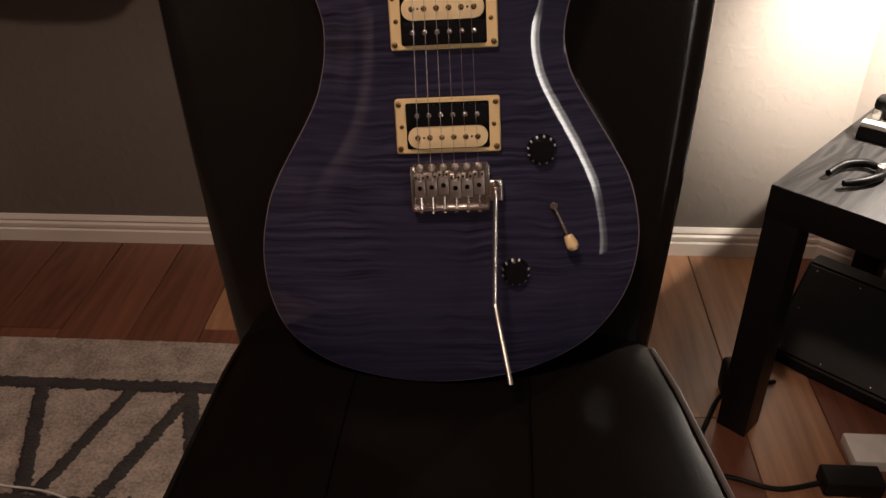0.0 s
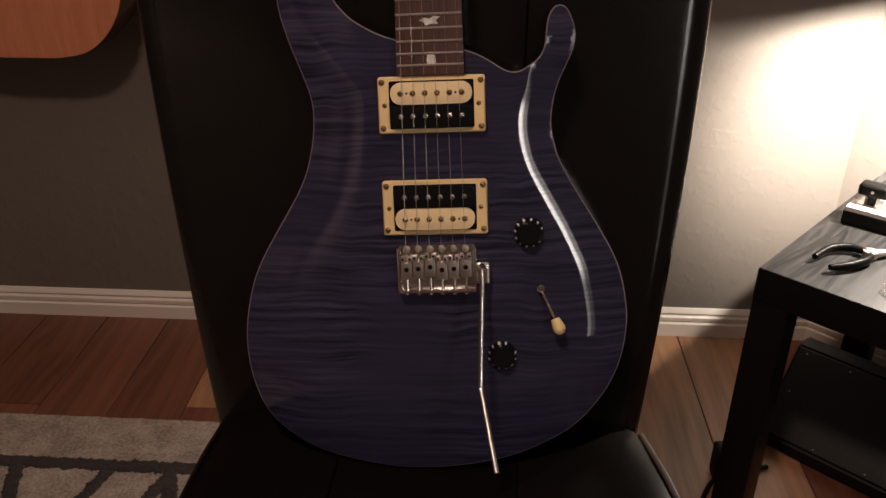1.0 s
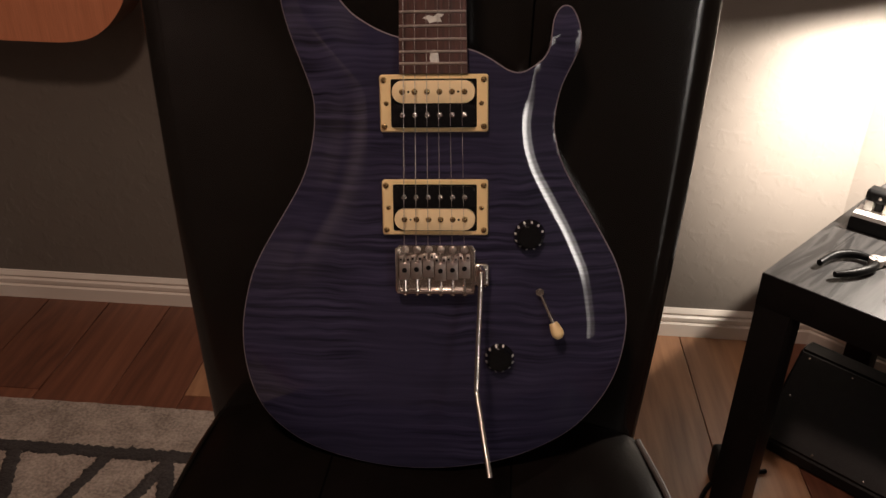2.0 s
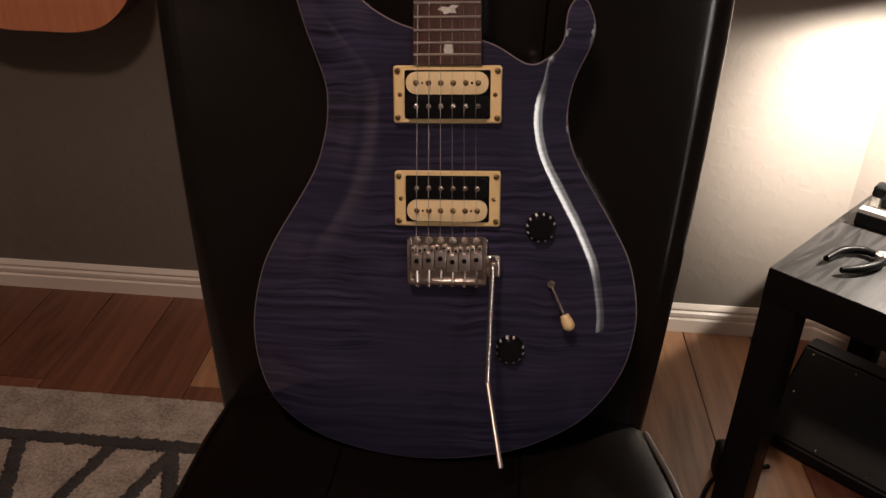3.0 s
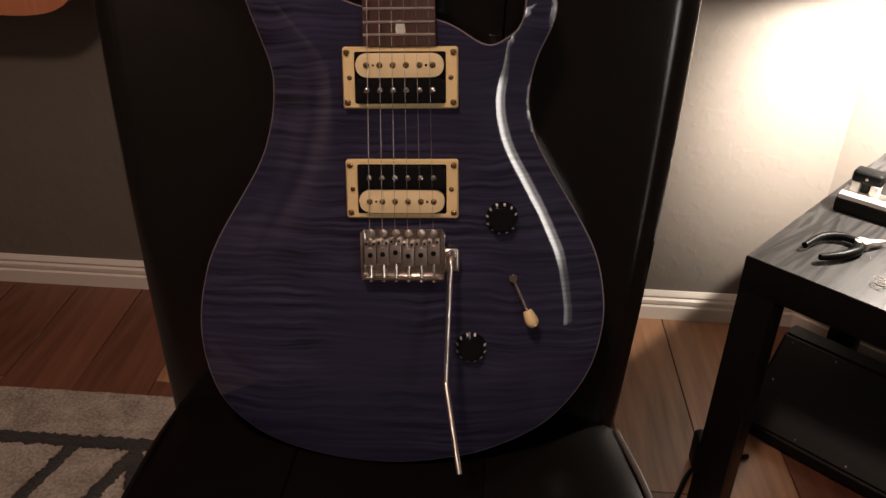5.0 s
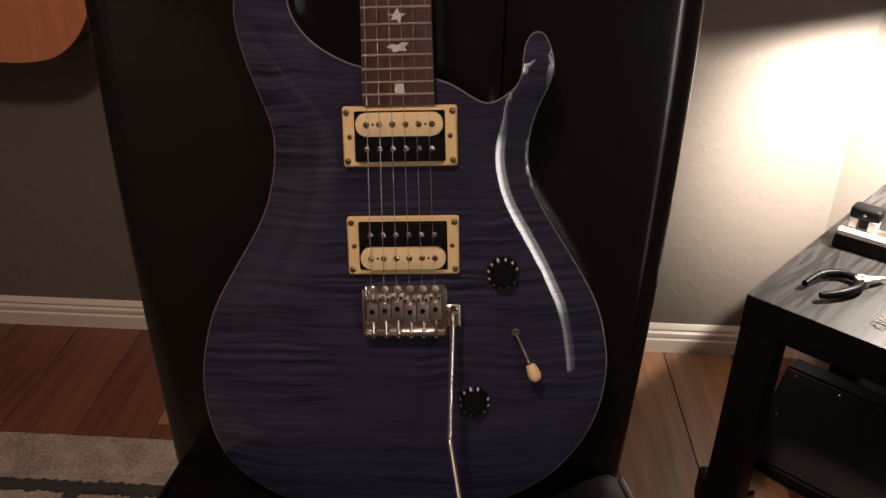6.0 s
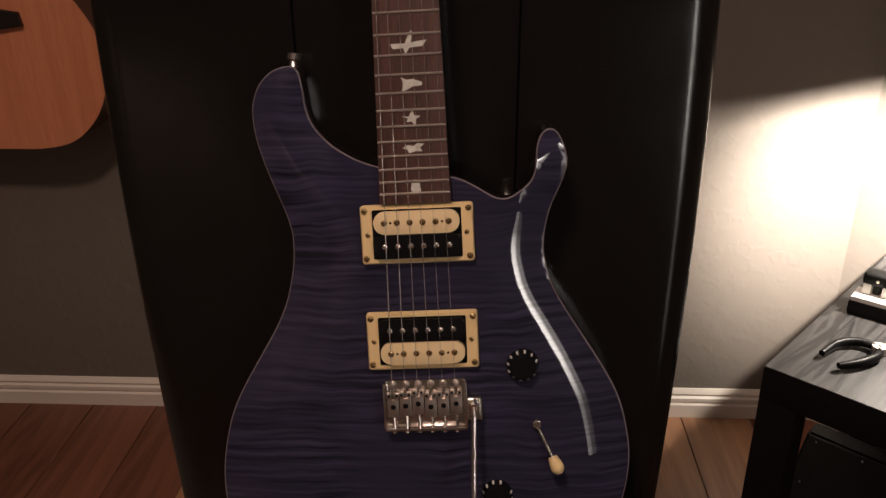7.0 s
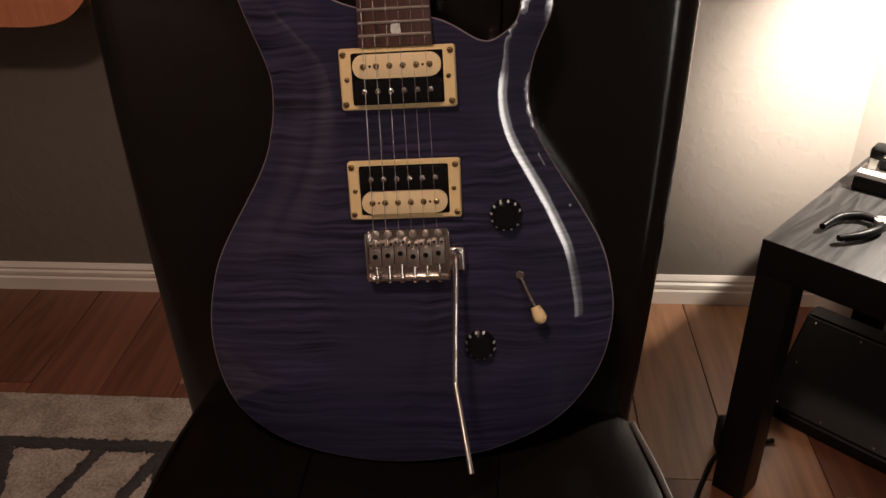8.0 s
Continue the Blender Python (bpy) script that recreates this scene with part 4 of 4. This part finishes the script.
def added_wash_lamp():
    """An unseen arm lamp added behind the camera; the corner it washes gives guitar and leather their sheen."""
    w = thing("added_wash_lamp", Matrix.Translation((-1.60, -1.80, 1.75)), "unseen hooded arm lamp, added to light walls that the guitar reflects", "lamp")
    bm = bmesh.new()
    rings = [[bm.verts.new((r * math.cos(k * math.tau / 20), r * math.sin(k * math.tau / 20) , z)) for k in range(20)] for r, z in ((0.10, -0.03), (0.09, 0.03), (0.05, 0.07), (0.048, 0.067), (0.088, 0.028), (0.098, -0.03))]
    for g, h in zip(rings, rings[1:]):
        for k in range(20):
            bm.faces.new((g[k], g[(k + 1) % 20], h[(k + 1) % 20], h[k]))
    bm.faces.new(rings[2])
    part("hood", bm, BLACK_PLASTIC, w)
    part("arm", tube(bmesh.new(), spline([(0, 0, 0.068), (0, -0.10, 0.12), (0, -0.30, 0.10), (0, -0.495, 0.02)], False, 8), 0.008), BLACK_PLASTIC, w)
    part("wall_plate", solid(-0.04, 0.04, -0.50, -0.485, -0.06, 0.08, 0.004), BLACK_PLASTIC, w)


added_wash_lamp()


# ---- floor boards ----
def floor_boards():
    floor = tagged(part("floor", solid(ROOM_X - 0.12, EAST_X + 0.12, ROOM_Y - 0.12, WALL_Y + 0.12, -0.06, -0.006), EBONY), "reddish brown and tan laminate plank floor", "floor", kind="structure")
    wide = 0.140
    meshes = {}
    for tone in (PLANK_RED, PLANK_TAN):
        ob = part("plank", solid(-wide / 2 + 0.0007, wide / 2 - 0.0007, -0.6093, 0.6093, -0.008, 0.0, 0.0010, 1), tone, floor)
        meshes[tone.name] = [ob.data, ob]
    rng = random.Random(4)
    tan_rows = {10: 0.70, 9: 0.90, 8: 0.50}
    for i in range(29):
        cx = 1.652 - wide * i
        if not ROOM_X - 0.06 < cx < EAST_X + 0.06:
            continue
        # the three rows beside the table have their end joints at these depths
        top_end = tan_rows[i] + 1.22 if i in tan_rows else WALL_Y + 1.16 - (0.37 * i + 0.2) % 1.1
        for j in range(5):
            high, low = min(WALL_Y, top_end - 1.22 * j), max(ROOM_Y, top_end - 1.22 * (j + 1))
            if high - low < 0.02:
                continue
            tan = j == 0 if i in tan_rows else rng.random() < 0.15
            slot = meshes["tan_laminate_plank" if tan else "red_laminate_plank"]
            ob = slot[1] or new("plank", slot[0])
            slot[1] = None
            ob.parent = floor
            ob.location, ob.scale = (cx, (high + low) / 2, 0), (1, (high - low) / 1.22, 1)


floor_boards()
